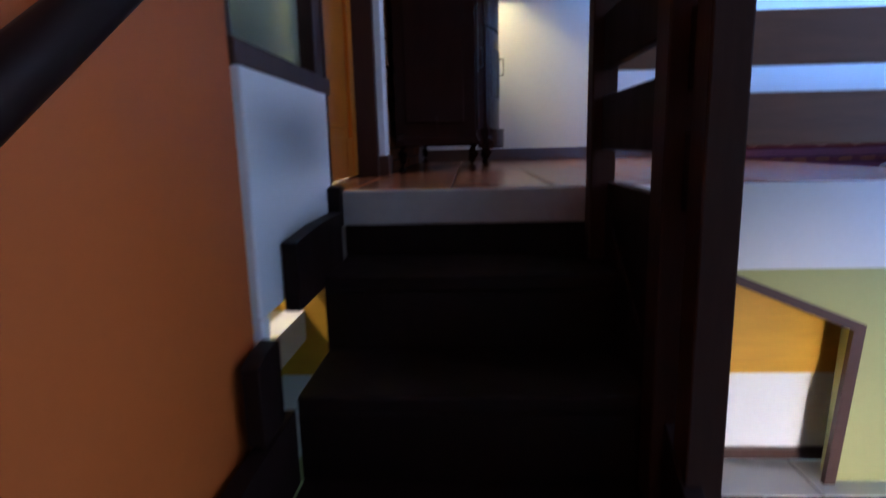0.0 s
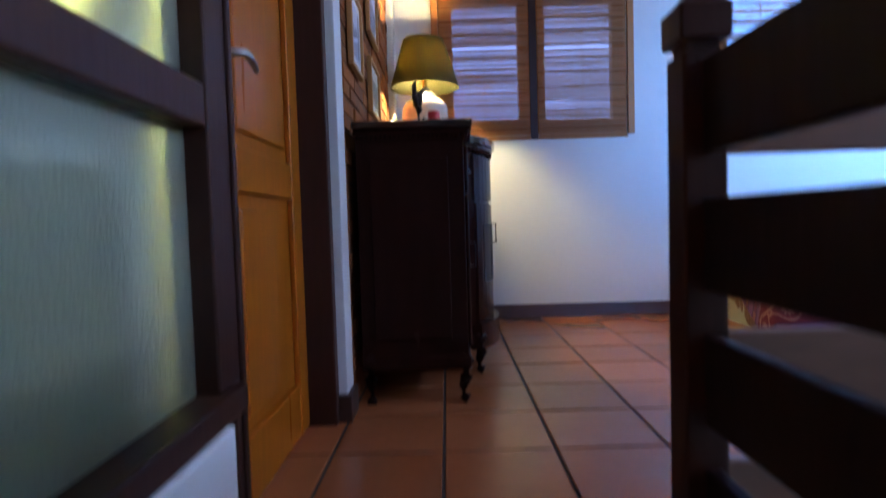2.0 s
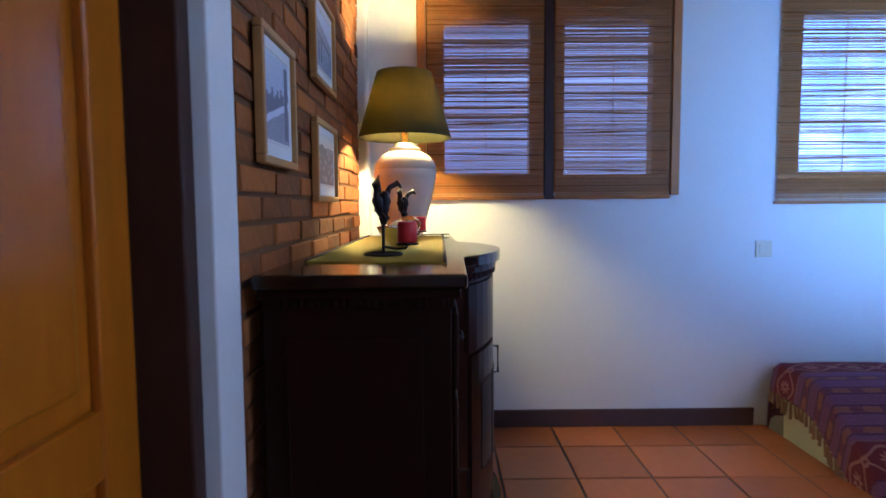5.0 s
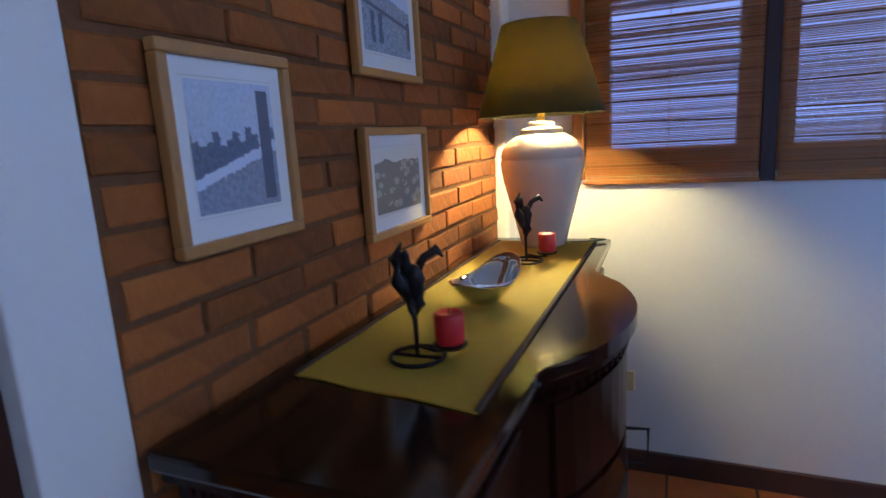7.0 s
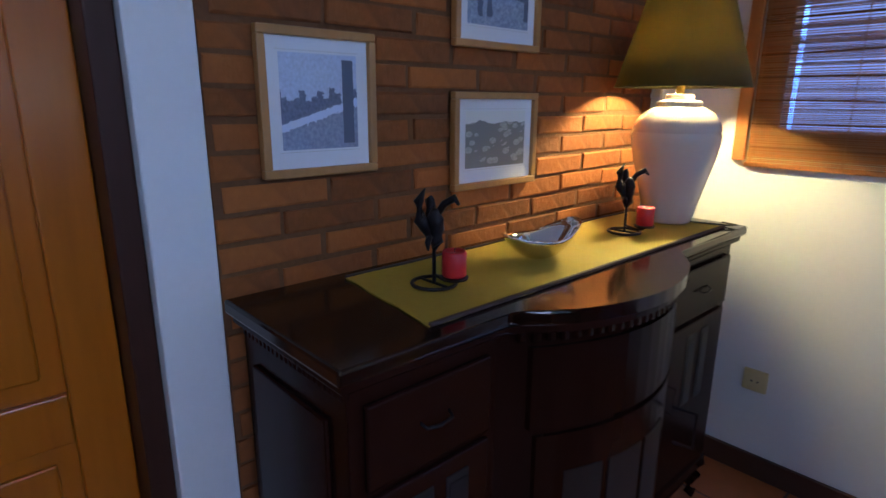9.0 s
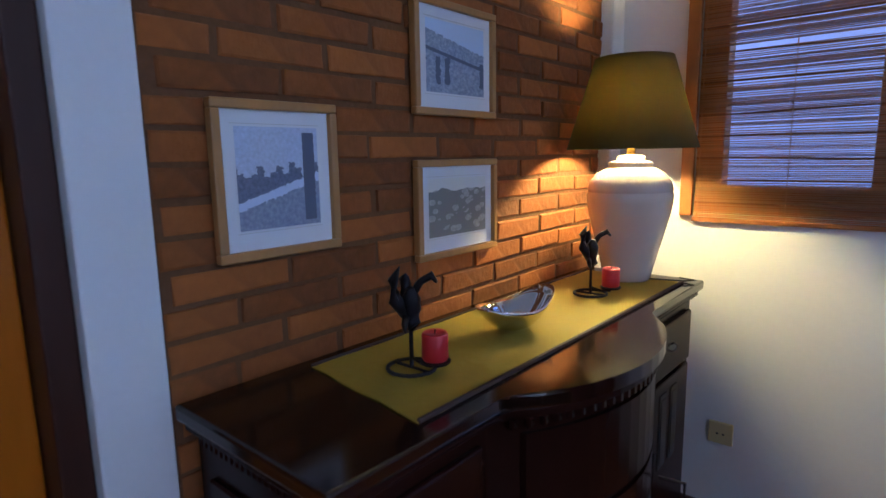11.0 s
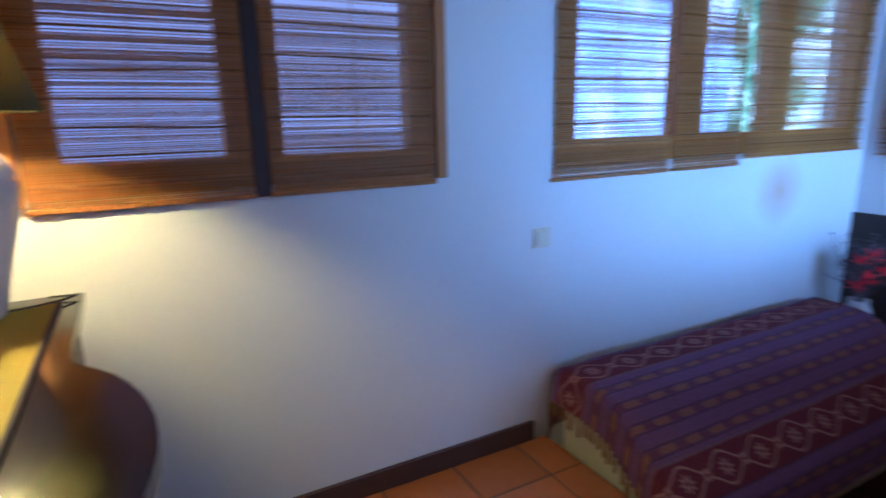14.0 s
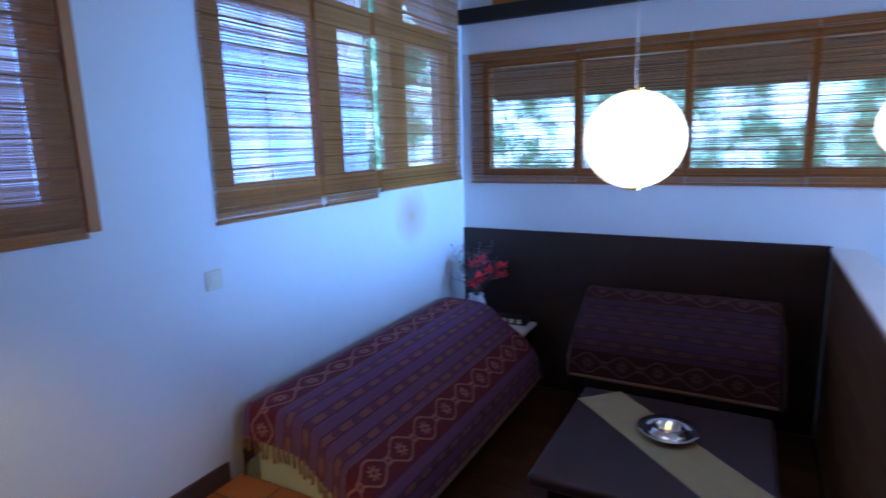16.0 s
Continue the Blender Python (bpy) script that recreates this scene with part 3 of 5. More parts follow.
def blind(name, axis, plane, u0, u1, z0, z1, openness, gaps, seed, label):
    """A roll-up blind of thin sticks: uneven sticks on cords, with a hem stick below and a head rail above."""
    rnd = random.Random(seed)
    th = thing(name, (plane, (u0 + u1) / 2, z0) if axis == "x" else ((u0 + u1) / 2, plane, z0), label, "bamboo blind", "bamboo blinds")
    verts, faces = [], []

    def stick(a0, a1, c0, c1, d):
        n = len(verts)
        for w in (plane - d, plane + d):
            for a, c in ((a0, c0), (a1, c0), (a1, c1), (a0, c1)):
                verts.append((w, a, c) if axis == "x" else (a, w, c))
        faces.extend(tuple(n + k for k in f) for f in ((0, 1, 2, 3), (7, 6, 5, 4), (0, 4, 5, 1), (1, 5, 6, 2), (2, 6, 7, 3), (3, 7, 4, 0)))
    z, tie = z0, z0 + 0.05
    ties = []
    while z < z1 - 0.03:
        h = rnd.uniform(0.0022, 0.004)
        if z > tie:
            ties.append(z)
            z += 0.0055
            tie += rnd.uniform(0.07, 0.1)
        g = h * openness / (1 - openness) * rnd.choice((0.25, 0.4, 0.6, 0.9, 1.3, 2.0))
        for gz, gh in gaps:
            if gz <= z < gz + gh:
                h, g = 0.0025, gh
        stick(u0 + rnd.uniform(0, 0.004), u1 - rnd.uniform(0, 0.004), z, z + h, 0.0015)
        z += h + g
    sag = [rnd.uniform(-0.004, 0.004) for k in range(len(ties))]
    me = bpy.data.meshes.new("screen")
    me.from_pydata(verts, [], faces)
    me.materials.append(M_slat)
    ob = new("screen", me)
    ob.parent, ob.matrix_parent_inverse = th, th.matrix_basis.inverted()
    ob["kind"] = "stuff"

    def bar(nm, a0, a1, c0, c1, d, mat, off=0.0):
        w0, w1 = plane + off - d, plane + off + d
        part(nm, bx(w0, w1, a0, a1, c0, c1, 0.002) if axis == "x" else bx(a0, a1, w0, w1, c0, c1, 0.002), mat, th)
    bar("hem_stick", u0 - 0.004, u1 + 0.004, z0 - 0.008, z0 + 0.006, 0.006, M_slat)
    bar("head_rail", u0 - 0.003, u1 + 0.003, z1 - 0.03, z1, 0.010, M_slat)
    for zt_, dz_ in zip(ties, sag):
        line = prism([(u0 + 0.002, zt_ - dz_), (u1 - 0.002, zt_ + dz_), (u1 - 0.002, zt_ + dz_ + 0.0055), (u0 + 0.002, zt_ - dz_ + 0.0055)], axis, plane - 0.0022, plane + 0.0022)
        part("binding_stick", line, M_line, th)
    n = max(2, round((u1 - u0) / 0.3))
    for k in range(n + 1):
        u = u0 + 0.012 + (u1 - u0 - 0.024) * k / n
        bar("cord", u - 0.0007, u + 0.0007, z0, z1, 0.0026, M_slat)
    return th


def window(name, axis, face, bays, u0, u1, z0, z1, transoms, mullion, rim, label):
    """Timber window in a wall opening: rim, mullions, glass set back from the face."""
    win = new(name)
    win.matrix_basis = Matrix.Identity(4)
    tagged(win, label, "window", kind="structure")
    d0, d1 = face + 0.004, face + 0.075
    cuts = [u0] + sorted(bays) + [u1]

    def member(nm, a0, a1, c0, c1, w0=d0, w1=d1, mat=M_frame):
        part(nm, bx(w0, w1, a0, a1, c0, c1, 0.004) if axis == "x" else bx(a0, a1, w0, w1, c0, c1, 0.004), mat, win)
    member("sill", u0, u1, z0, z0 + rim)
    member("head", u0, u1, z1 - rim, z1)
    for i, c in enumerate(cuts):
        w = rim if i in (0, len(cuts) - 1) else mullion
        a0 = c if i == 0 else c - w if i == len(cuts) - 1 else c - w / 2
        member("stile" if i in (0, len(cuts) - 1) else "mullion", a0, a0 + w, z0 + rim, z1 - rim)
    for a, c in zip(cuts, cuts[1:]):
        for tz in transoms:
            member("transom", a + 0.02, c - 0.02, tz - 0.06, tz + 0.06, d0 + 0.01, d1 - 0.01)
    for a, c in zip(cuts, cuts[1:]):
        p = bx(face + 0.072, face + 0.076, a, c, z0 + rim * 0.8, z1 - rim * 0.8) if axis == "x" else bx(a, c, face + 0.072, face + 0.076, z0 + rim * 0.8, z1 - rim * 0.8)
        part("pane", p, M_glass, win).visible_shadow = False
    return win


win1 = window("window_1", "y", NY, [0.638], 0.07, 1.22, 1.14, 2.03, [], 0.165, 0.085, "brown timber casement window behind a bamboo blind")
window("window_2", "y", NY, [2.485, 3.115], 1.74, 3.84, 1.13, 2.75, [2.02], 0.165, 0.1, "tall brown timber window with slanting top")
window("window_3", "x", EX, [4.1, 3.437, 2.81, 2.17, 1.5, 0.8, 0.1, -0.7], -1.6, 4.78, 1.13, 1.92, [], 0.05, 0.05, "long band of brown timber windows")
window("window_4", "x", EX, [3.6, 2.4, 1.2], 0.0, 4.7, 2.27, 2.75, [], 0.05, 0.04, "clerestory window with dark frame")
for a, c in ((0.028, 0.069), (1.221, 1.262)):
    part("casing", bx(a, c, NY - 0.02, NY - 0.001, 1.125, 2.055, 0.004), M_frame, win1)
structure("window_reveal_post", bx(0.624, 0.67, NY - 0.006, NY + 0.003, 1.108, 2.05, 0.003), M_jamb, "dark meeting post of the casements", "window post")

for a, c, seed in ((0.074, 0.621, 3), (0.673, 1.216, 4)):
    blind("bamboo_blind", "y", NY - 0.013, a, c, 1.115, 2.06, 0.37, [(1.645, 0.016), (1.66, 0.006), (1.57, 0.005)], seed, "reddish brown bamboo roll-up blind over the casement window")
for a, c, z0, seed in ((1.72, 2.345, 1.085, 5), (2.382, 2.825, 1.085, 6), (2.868, 3.88, 1.115, 8)):
    blind("bamboo_blind", "y", NY - 0.013, a, c, z0, 2.75, 0.42, [(1.195, 0.012)] if a < 2.4 else [(1.22, 0.008)], seed, "reddish brown bamboo blind over the tall window")
for i, (a, c) in enumerate(((4.105, 4.87), (3.44, 4.098), (2.815, 3.432), (2.175, 2.807), (1.505, 2.167), (0.1, 1.497), (-1.6, 0.095))):
    blind("bamboo_blind", "x", EX - 0.013, a + 0.003, c - 0.003, 1.085, 1.965, 0.5, [], 20 + i, "brown bamboo blind with garden light behind")

# ---- stairs ----
stairs = thing("staircase", (0.1, 2.3, LOW), "dark stained wooden staircase rising to the tiled floor", "staircase")
RISE, RUN = 0.19, 0.27
for i in range(1, 13):
    yf, zt = 2.345 - RUN * i, -RISE * i
    part("tread", bx(-0.245, 0.475, yf, yf + RUN + 0.03, zt - 0.04, zt, 0.006), M_dark, stairs)
    part("riser", bx(-0.245, 0.475, yf + RUN + 0.005, yf + RUN + 0.028, zt, zt + RISE - 0.041), M_dark, stairs)
    yc_, zc_ = 1.885 - 0.255 * (i - 1), -0.07 - 0.175 * (i - 1)
    back_ = 0.43 if i != 2 else 0.11
    part("side_cheek", prism([(yc_, zc_ - 0.15), (yc_, zc_), (yc_ + 0.44 * back_, zc_ + 0.012), (yc_ + back_, zc_ + 0.015), (yc_ + back_, zc_ - 0.15)], "x", -0.282 + 0.0005 * (i % 2), -0.247, 0.003), M_dark, stairs)
    part("side_cheek", prism([(yf + 0.02, zt - 0.42), (yf + 0.02, zt + 0.05), (yf + RUN + 0.02, zt + 0.24), (yf + RUN + 0.02, zt - 0.23)], "x", 0.476, 0.512, 0.003), M_dark, stairs)
part("kerb_board", bx(0.479, 0.513, 1.826, 2.232, -0.5, 0.02, 0.004), M_dark, stairs)
part("cheek_block", bx(-0.283, -0.247, 2.31, 2.372, -0.10, 0.015, 0.004), M_dark, stairs)


def newel(x, y, z0, z1, label, mat, s=0.046):
    th = thing("newel_post", (x, y, z0), label, "newel post", "stair newel posts")
    part("shaft", bx(x - s, x + s, y - s, y + s, z0, z1 - 0.085, 0.004), mat, th)
    part("neck", bx(x - s + 0.008, x + s - 0.008, y - s + 0.008, y + s - 0.008, z1 - 0.085, z1 - 0.07), mat, th)
    bm = bx(x - s - 0.006, x + s + 0.006, y - s - 0.006, y + s + 0.006, z1 - 0.07, z1 - 0.018, 0.004)
    n = len(bm.verts)
    top = [bm.verts.new((x + sx * (s + 0.002), y + sy * (s + 0.002), z1 - 0.019)) for sx, sy in ((-1, -1), (1, -1), (1, 1), (-1, 1))]
    inner = [bm.verts.new((x + sx * (s - 0.014), y + sy * (s - 0.014), z1)) for sx, sy in ((-1, -1), (1, -1), (1, 1), (-1, 1))]
    for i in range(4):
        bm.faces.new((top[i], top[(i + 1) % 4], inner[(i + 1) % 4], inner[i]))
    bm.faces.new(inner)
    part("cap", bm, mat, th, "chamfered cap")
    return th


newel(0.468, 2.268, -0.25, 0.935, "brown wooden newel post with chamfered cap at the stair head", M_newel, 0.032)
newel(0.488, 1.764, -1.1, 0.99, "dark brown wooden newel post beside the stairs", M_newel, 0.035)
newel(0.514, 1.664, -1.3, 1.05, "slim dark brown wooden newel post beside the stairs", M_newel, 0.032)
newel(1.73, 2.254, -0.6, 0.935, "brown wooden newel post at the lounge edge", M_newel)
rail_a = thing("stair_railing", (0.5, 2.05, 0), "wooden stair railing of level boards, shadow put into a darker colour", "railing", "board railings")
rail_b = thing("landing_railing", (1.1, 2.33, 0), "brown wooden landing railing of level boards", "railing", "board railings")
rail_c = thing("lower_railing", (0.5, 1.4, 0), "wooden railing boards beside the lower stairs, shadow put into the colour", "railing", "board railings")
# same planks throughout; M_dark puts the stair boards' shadow into their colour
for k in range(4):
    zc = 0.17 + 0.2 * k
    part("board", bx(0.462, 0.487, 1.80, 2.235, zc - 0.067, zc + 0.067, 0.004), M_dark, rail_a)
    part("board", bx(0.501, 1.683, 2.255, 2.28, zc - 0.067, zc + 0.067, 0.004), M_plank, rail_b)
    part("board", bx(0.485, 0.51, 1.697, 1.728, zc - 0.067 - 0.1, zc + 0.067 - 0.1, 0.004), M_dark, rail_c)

handrail = thing("handrail", (-0.22, 1.2, 0.2), "dark wooden handrail on the orange stair wall", "handrail")
pts = [(-0.225, 1.70 - 0.1 * k, 0.565 - 0.07 * k) for k in range(0, 26)]
part("rail", tube(pts, [0.014] + [0.026] * 25, 12), M_dark, handrail, smooth=True)
for y in (1.55, 0.75, -0.1):
    zz = 0.565 - 0.7 * (1.70 - y)
    part("bracket", tube([(-0.225, y, zz - 0.02), (-0.225, y, zz - 0.06), (-0.30, y, zz - 0.08)], 0.007), M_iron, handrail)

parapet = structure("lounge_parapet", bx(1.78, EX - 0.021, 2.52, 2.645, LOUNGE, 0.715, 0.004), M_parapet, "brown boarded parapet of the sunken lounge", "parapet")
for i in range(6):
    z = LOUNGE + 0.01 + i * 0.184
    part("board", bx(1.78, EX - 0.021, 2.645, 2.657, z, z + 0.178, 0.003), M_parapet, parapet)
structure("parapet_cap", bx(1.77, EX - 0.021, 2.505, 2.668, 0.716, 0.742, 0.004), M_cap, "white painted cap of the parapet", "trim")
structure("lounge_step", bx(1.72, 1.98, 2.66, 3.6, LOUNGE, -0.2, 0.005), M_parquet, "brown wooden step down to the lounge", "step")

# ---- door and frosted glazing ----
door = new("door_1")
tagged(door, "closed orange varnished pine panel door with lever handle", "door", kind="structure")
part("jamb", bx(-0.40, -0.262, 3.112, 3.157, 0, 2.12, 0.004), M_jamb, door, "dark door jamb")
part("jamb", bx(-0.40, -0.31, 2.485, 2.503, 0, 2.12, 0.004), M_jamb, door, "dark door jamb")
part("head", bx(-0.40, -0.30, 2.504, 3.112, 2.05, 2.12, 0.004), M_jamb, door)
leaf = part("leaf", bx(-0.385, -0.362, 2.504, 3.111, 0.008, 2.049), M_door, door)
for a, c in ((2.505, 2.60), (3.02, 3.11)):
    part("stile", bx(-0.362, -0.345, a, c, 0.009, 2.048, 0.004), M_door, leaf)
for a, c in ((0.009, 0.16), (0.69, 0.79), (1.93, 2.048)):
    part("cross_rail", bx(-0.362, -0.346, 2.601, 3.019, a, c, 0.004), M_door, leaf)
for a, c in ((0.16, 0.69), (0.79, 1.93)):
    part("raised_panel", prism([(2.63, a + 0.035), (2.985, a + 0.035), (2.985, c - 0.035), (2.63, c - 0.035)], "x", -0.363, -0.352, 0.008), M_door, leaf)
hd = part("handle", lathe([(0, 0), (0.024, 0), (0.024, 0.008), (0, 0.01)], (0, 0, 0), 16), M_steel, leaf, "steel lever handle")
for v in hd.data.vertices:
    x, y, z = v.co
    v.co = (-0.345 + z, 2.54 + x, 0.96 + y)
part("lever", tube([(-0.34, 2.54, 0.96), (-0.31, 2.54, 0.96), (-0.302, 2.55, 0.962), (-0.302, 2.59, 0.959), (-0.305, 2.63, 0.947)], [0.009, 0.009, 0.009, 0.008, 0.006], 8), M_steel, leaf, smooth=True)

glazing = new("window_5")
tagged(glazing, "dark framed frosted glass partition beside the door", "glass partition", kind="structure")
part("sill", bx(-0.40, -0.292, 1.757, 2.46, 0.276, 0.325, 0.005), M_jamb, glazing)
part("stile", bx(-0.40, -0.31, 2.375, 2.455, 0.325, 2.119, 0.005), M_jamb, glazing)
part("stile", bx(-0.40, -0.31, 1.757, 1.80, 0.325, 2.119, 0.005), M_jamb, glazing)
part("mid_rail", bx(-0.395, -0.312, 1.80, 2.375, 0.785, 0.86, 0.006), M_jamb, glazing)
part("head", bx(-0.395, -0.312, 1.80, 2.375, 2.05, 2.119, 0.005), M_jamb, glazing)
for a, c in ((0.325, 0.785), (0.86, 2.05)):
    part("pane", bx(-0.358, -0.352, 1.80, 2.375, a, c), M_frost, glazing, "frosted glass")
structure("partition_post", bx(-0.42, -0.316, 2.457, 2.484, 0, 2.119, 0.004), M_jamb, "dark post between glazing and door", "post")
structure("partition_foot", bx(-0.42, -0.33, 2.372, 2.498, -0.25, 0), M_white, "white wall foot", "wall")

# ---- sideboard ----
sb = thing("sideboard", (-0.02, 3.96, 0), "dark varnished bow-fronted antique sideboard with polished top", "sideboard")


def plan(front, inset):
    """Outline of the sideboard: straight wings and a bowed middle."""
    p = [(-0.215 + inset * 0.3, 3.265 + inset), (front - inset, 3.265 + inset), (front - inset, 3.62)]
    for k in range(0, 15):
        a = k / 14
        p.append((front + 0.012 - inset + 0.115 * math.sin(math.pi * a) ** 0.75, 3.635 + 0.62 * a))
    return p + [(front - inset, 4.27), (front - inset, 4.715 - inset), (-0.215 + inset * 0.3, 4.715 - inset)]


part("top", prism(plan(0.182, 0), "z", 0.922, 0.95, 0.006), M_top, sb, "polished reddish mahogany top")
part("top_moulding", prism(plan(0.182, 0.012), "z", 0.902, 0.921, 0.004), M_darkred, sb)
body = part("body", prism(plan(0.182, 0.03), "z", 0.15, 0.901, 0.003), M_darkred, sb)
part("skirt", prism(plan(0.182, 0.022), "z", 0.118, 0.165, 0.008), M_darkred, sb)
# carved reeding below the bowed top
for k in range(26):
    a = (k + 0.5) / 26
    cx = 0.182 + 0.012 - 0.022 + 0.115 * math.sin(math.pi * a) ** 0.75
    part("reed", bx(cx - 0.004, cx + 0.008, 3.635 + 0.62 * a - 0.008, 3.635 + 0.62 * a + 0.008, 0.885, 0.904, 0.003), M_darkred, sb)
for k in range(22):
    part("reed", bx(-0.18 + k * 0.0155, -0.168 + k * 0.0155, 3.283, 3.297, 0.885, 0.903, 0.003), M_darkred, sb)
FX = 0.152
part("side_panel", bx(-0.16, 0.10, 3.286, 3.296, 0.22, 0.83, 0.004), M_darkred, sb)
for y0, y1 in ((3.32, 3.595), (4.30, 4.66)):
    dr = part("drawer_front", bx(FX, FX + 0.014, y0, y1, 0.715, 0.868, 0.005), M_darkred, sb)
    yc = (y0 + y1) / 2
    part("pull", tube([(FX + 0.012, yc - 0.032, 0.80), (FX + 0.026, yc - 0.028, 0.793), (FX + 0.028, yc, 0.789), (FX + 0.026, yc + 0.028, 0.793), (FX + 0.012, yc + 0.032, 0.80)], 0.003, 8), M_iron, dr, "tarnished metal drop pull", True)
    dl = part("door", bx(FX, FX + 0.012, y0, y1, 0.185, 0.70, 0.005), M_darkred, sb)
    for k in range(2):
        ys = yc - 0.03 + k * 0.085
        part("slot", bx(FX + 0.011, FX + 0.0145, ys - 0.028, ys + 0.028, 0.44, 0.665, 0.002), M_black, dl)
        part("slot_glass", bx(FX + 0.0145, FX + 0.0165, ys - 0.02, ys + 0.02, 0.455, 0.65), M_black, dl, "dark glazed inset")
    part("latch", tube([(FX + 0.012, y0 + 0.03, 0.54), (FX + 0.034, y0 + 0.03, 0.54), (FX + 0.034, y0 + 0.03, 0.46), (FX + 0.012, y0 + 0.03, 0.46)], 0.004, 6), M_iron, dl)


def bow_panel(z0, z1, lift, a0, a1):
    """A curved front piece that follows the bow."""
    outer, inner = [], []
    for k in range(15):
        a = a0 + (a1 - a0) * k / 14
        x, y = 0.182 + 0.012 - 0.03 + 0.115 * math.sin(math.pi * a) ** 0.75, 3.635 + 0.62 * a
        outer.append((x + lift, y))
        inner.append((x - 0.01, y))
    return prism(outer + inner[::-1], "z", z0, z1)


part("bow_drawer", bow_panel(0.70, 0.872, 0.010, 0.05, 0.95), M_darkred, sb)
bd = part("bow_door", bow_panel(0.20, 0.685, 0.010, 0.07, 0.93), M_darkred, sb)
for a0, a1 in ((0.16, 0.3), (0.33, 0.5), (0.53, 0.7)):
    part("slot", bow_panel(0.36, 0.60, 0.0125, a0, a1), M_black, bd)
part("bow_latch", tube([(0.27, 4.13, 0.60), (0.325, 4.14, 0.60), (0.325, 4.14, 0.51), (0.28, 4.13, 0.51)], 0.0045, 6), M_iron, sb)
part("bow_skirt", bow_panel(0.10, 0.20, 0.035, 0.03, 0.97), M_darkred, sb, "flared carved skirt")


def cabriole(x, y, dx, dy):
    prof = [(0.0, 0.165, 0.030), (0.018, 0.13, 0.030), (0.018, 0.09, 0.022), (0.004, 0.05, 0.014), (0.006, 0.02, 0.015), (0.022, 0.004, 0.018)]
    return tube([(x + dx * o, y + dy * o, z + (0.0 if z > 0.01 else 0.008)) for o, z, r in prof], [r for o, z, r in prof], 10)


for x, y, dx, dy in ((0.125, 3.32, 1, -0.4), (0.20, 3.68, 1, 0), (0.20, 4.21, 1, 0), (0.125, 4.655, 1, 0.4), (-0.18, 3.32, 0, -1), (-0.18, 4.655, 0, 1)):
    part("leg", cabriole(x, y, dx, dy), M_darkred, sb, "short curved cabriole leg", True)

# ---- on the sideboard ----
bm = bmesh.new()
nx, ny = 6, 40
grid = [[bm.verts.new((-0.17 + 0.312 * i / nx + 0.003 * math.sin(j * 0.9), 3.505 - 0.04 * i / nx + (1.131 + 0.04 * i / nx) * j / ny + 0.002 * math.sin(i * 2), 0.9535 + 0.0008 * math.sin(i * 1.7 + j * 0.8))) for i in range(nx + 1)] for j in range(ny + 1)]
for j in range(ny):
    for i in range(nx):
        bm.faces.new((grid[j][i], grid[j][i + 1], grid[j + 1][i + 1], grid[j + 1][i]))
geo = bmesh.ops.extrude_face_region(bm, geom=bm.faces[:])
for v in geo["geom"]:
    if isinstance(v, bmesh.types.BMVert):
        v.co.z -= 0.003
mat_runner = thing("table_runner", (-0.015, 4.05, 0.95), "olive yellow woven straw runner lying on the sideboard", "table runner")
part("mat", bm, M_runner, mat_runner)
for x, y in ((-0.17, 3.505), (0.142, 3.465)):
    part("binding", bx(x - 0.004, x + 0.004, y, 4.636, 0.9504, 0.9575, 0.0015), M_cord, mat_runner)

LX, LY, LZ = -0.01, 4.58, 0.956
lamp = thing("table_lamp", (LX, LY, LZ), "cream ceramic urn table lamp with dark olive shade, lit", "table lamp")
part("base", lathe([(0, 0), (0.066, 0), (0.070, 0.006), (0.080, 0.05), (0.101, 0.13), (0.119, 0.20), (0.126, 0.24), (0.127, 0.262), (0.123, 0.268), (0.123, 0.272), (0.126, 0.276), (0.119, 0.300), (0.100, 0.325), (0.075, 0.340), (0.062, 0.346), (0.066, 0.354), (0.060, 0.360), (0.040, 0.364), (0.042, 0.374), (0.034, 0.380), (0, 0.381)], (LX, LY, LZ), 48), M_ceramic, lamp, "", True)
part("socket", lathe([(0, 0.381), (0.013, 0.381), (0.013, 0.43), (0.018, 0.435), (0.018, 0.46), (0, 0.462)], (LX, LY, LZ), 16), M_brass, lamp, "brass socket", True)
part("shade", lathe([(0.190, 0.398), (0.187, 0.398), (0.109, 0.66), (0.112, 0.66), (0.190, 0.398)], (LX, LY, LZ), 48), M_shade, lamp, "dark olive cloth shade", True)
for k in range(3):
    a = k * 2 * math.pi / 3
    part("shade_spoke", tube([(LX, LY, LZ + 0.455), (LX + 0.1, LY, LZ + 0.66)] if k == 0 else [(LX + 0.02 * math.cos(a), LY + 0.02 * math.sin(a), LZ + 0.455), (LX + 0.108 * math.cos(a), LY + 0.108 * math.sin(a), LZ + 0.66)], 0.0015, 6), M_brass, lamp)
part("lamp_cord", tube([(LX + 0.06, LY + 0.02, 0.9585), (0.10, 4.60, 0.961), (0.15, 4.635, 0.958), (0.17, 4.66, 0.958), (0.12, 4.676, 0.957)], 0.0025, 6), M_black, lamp)


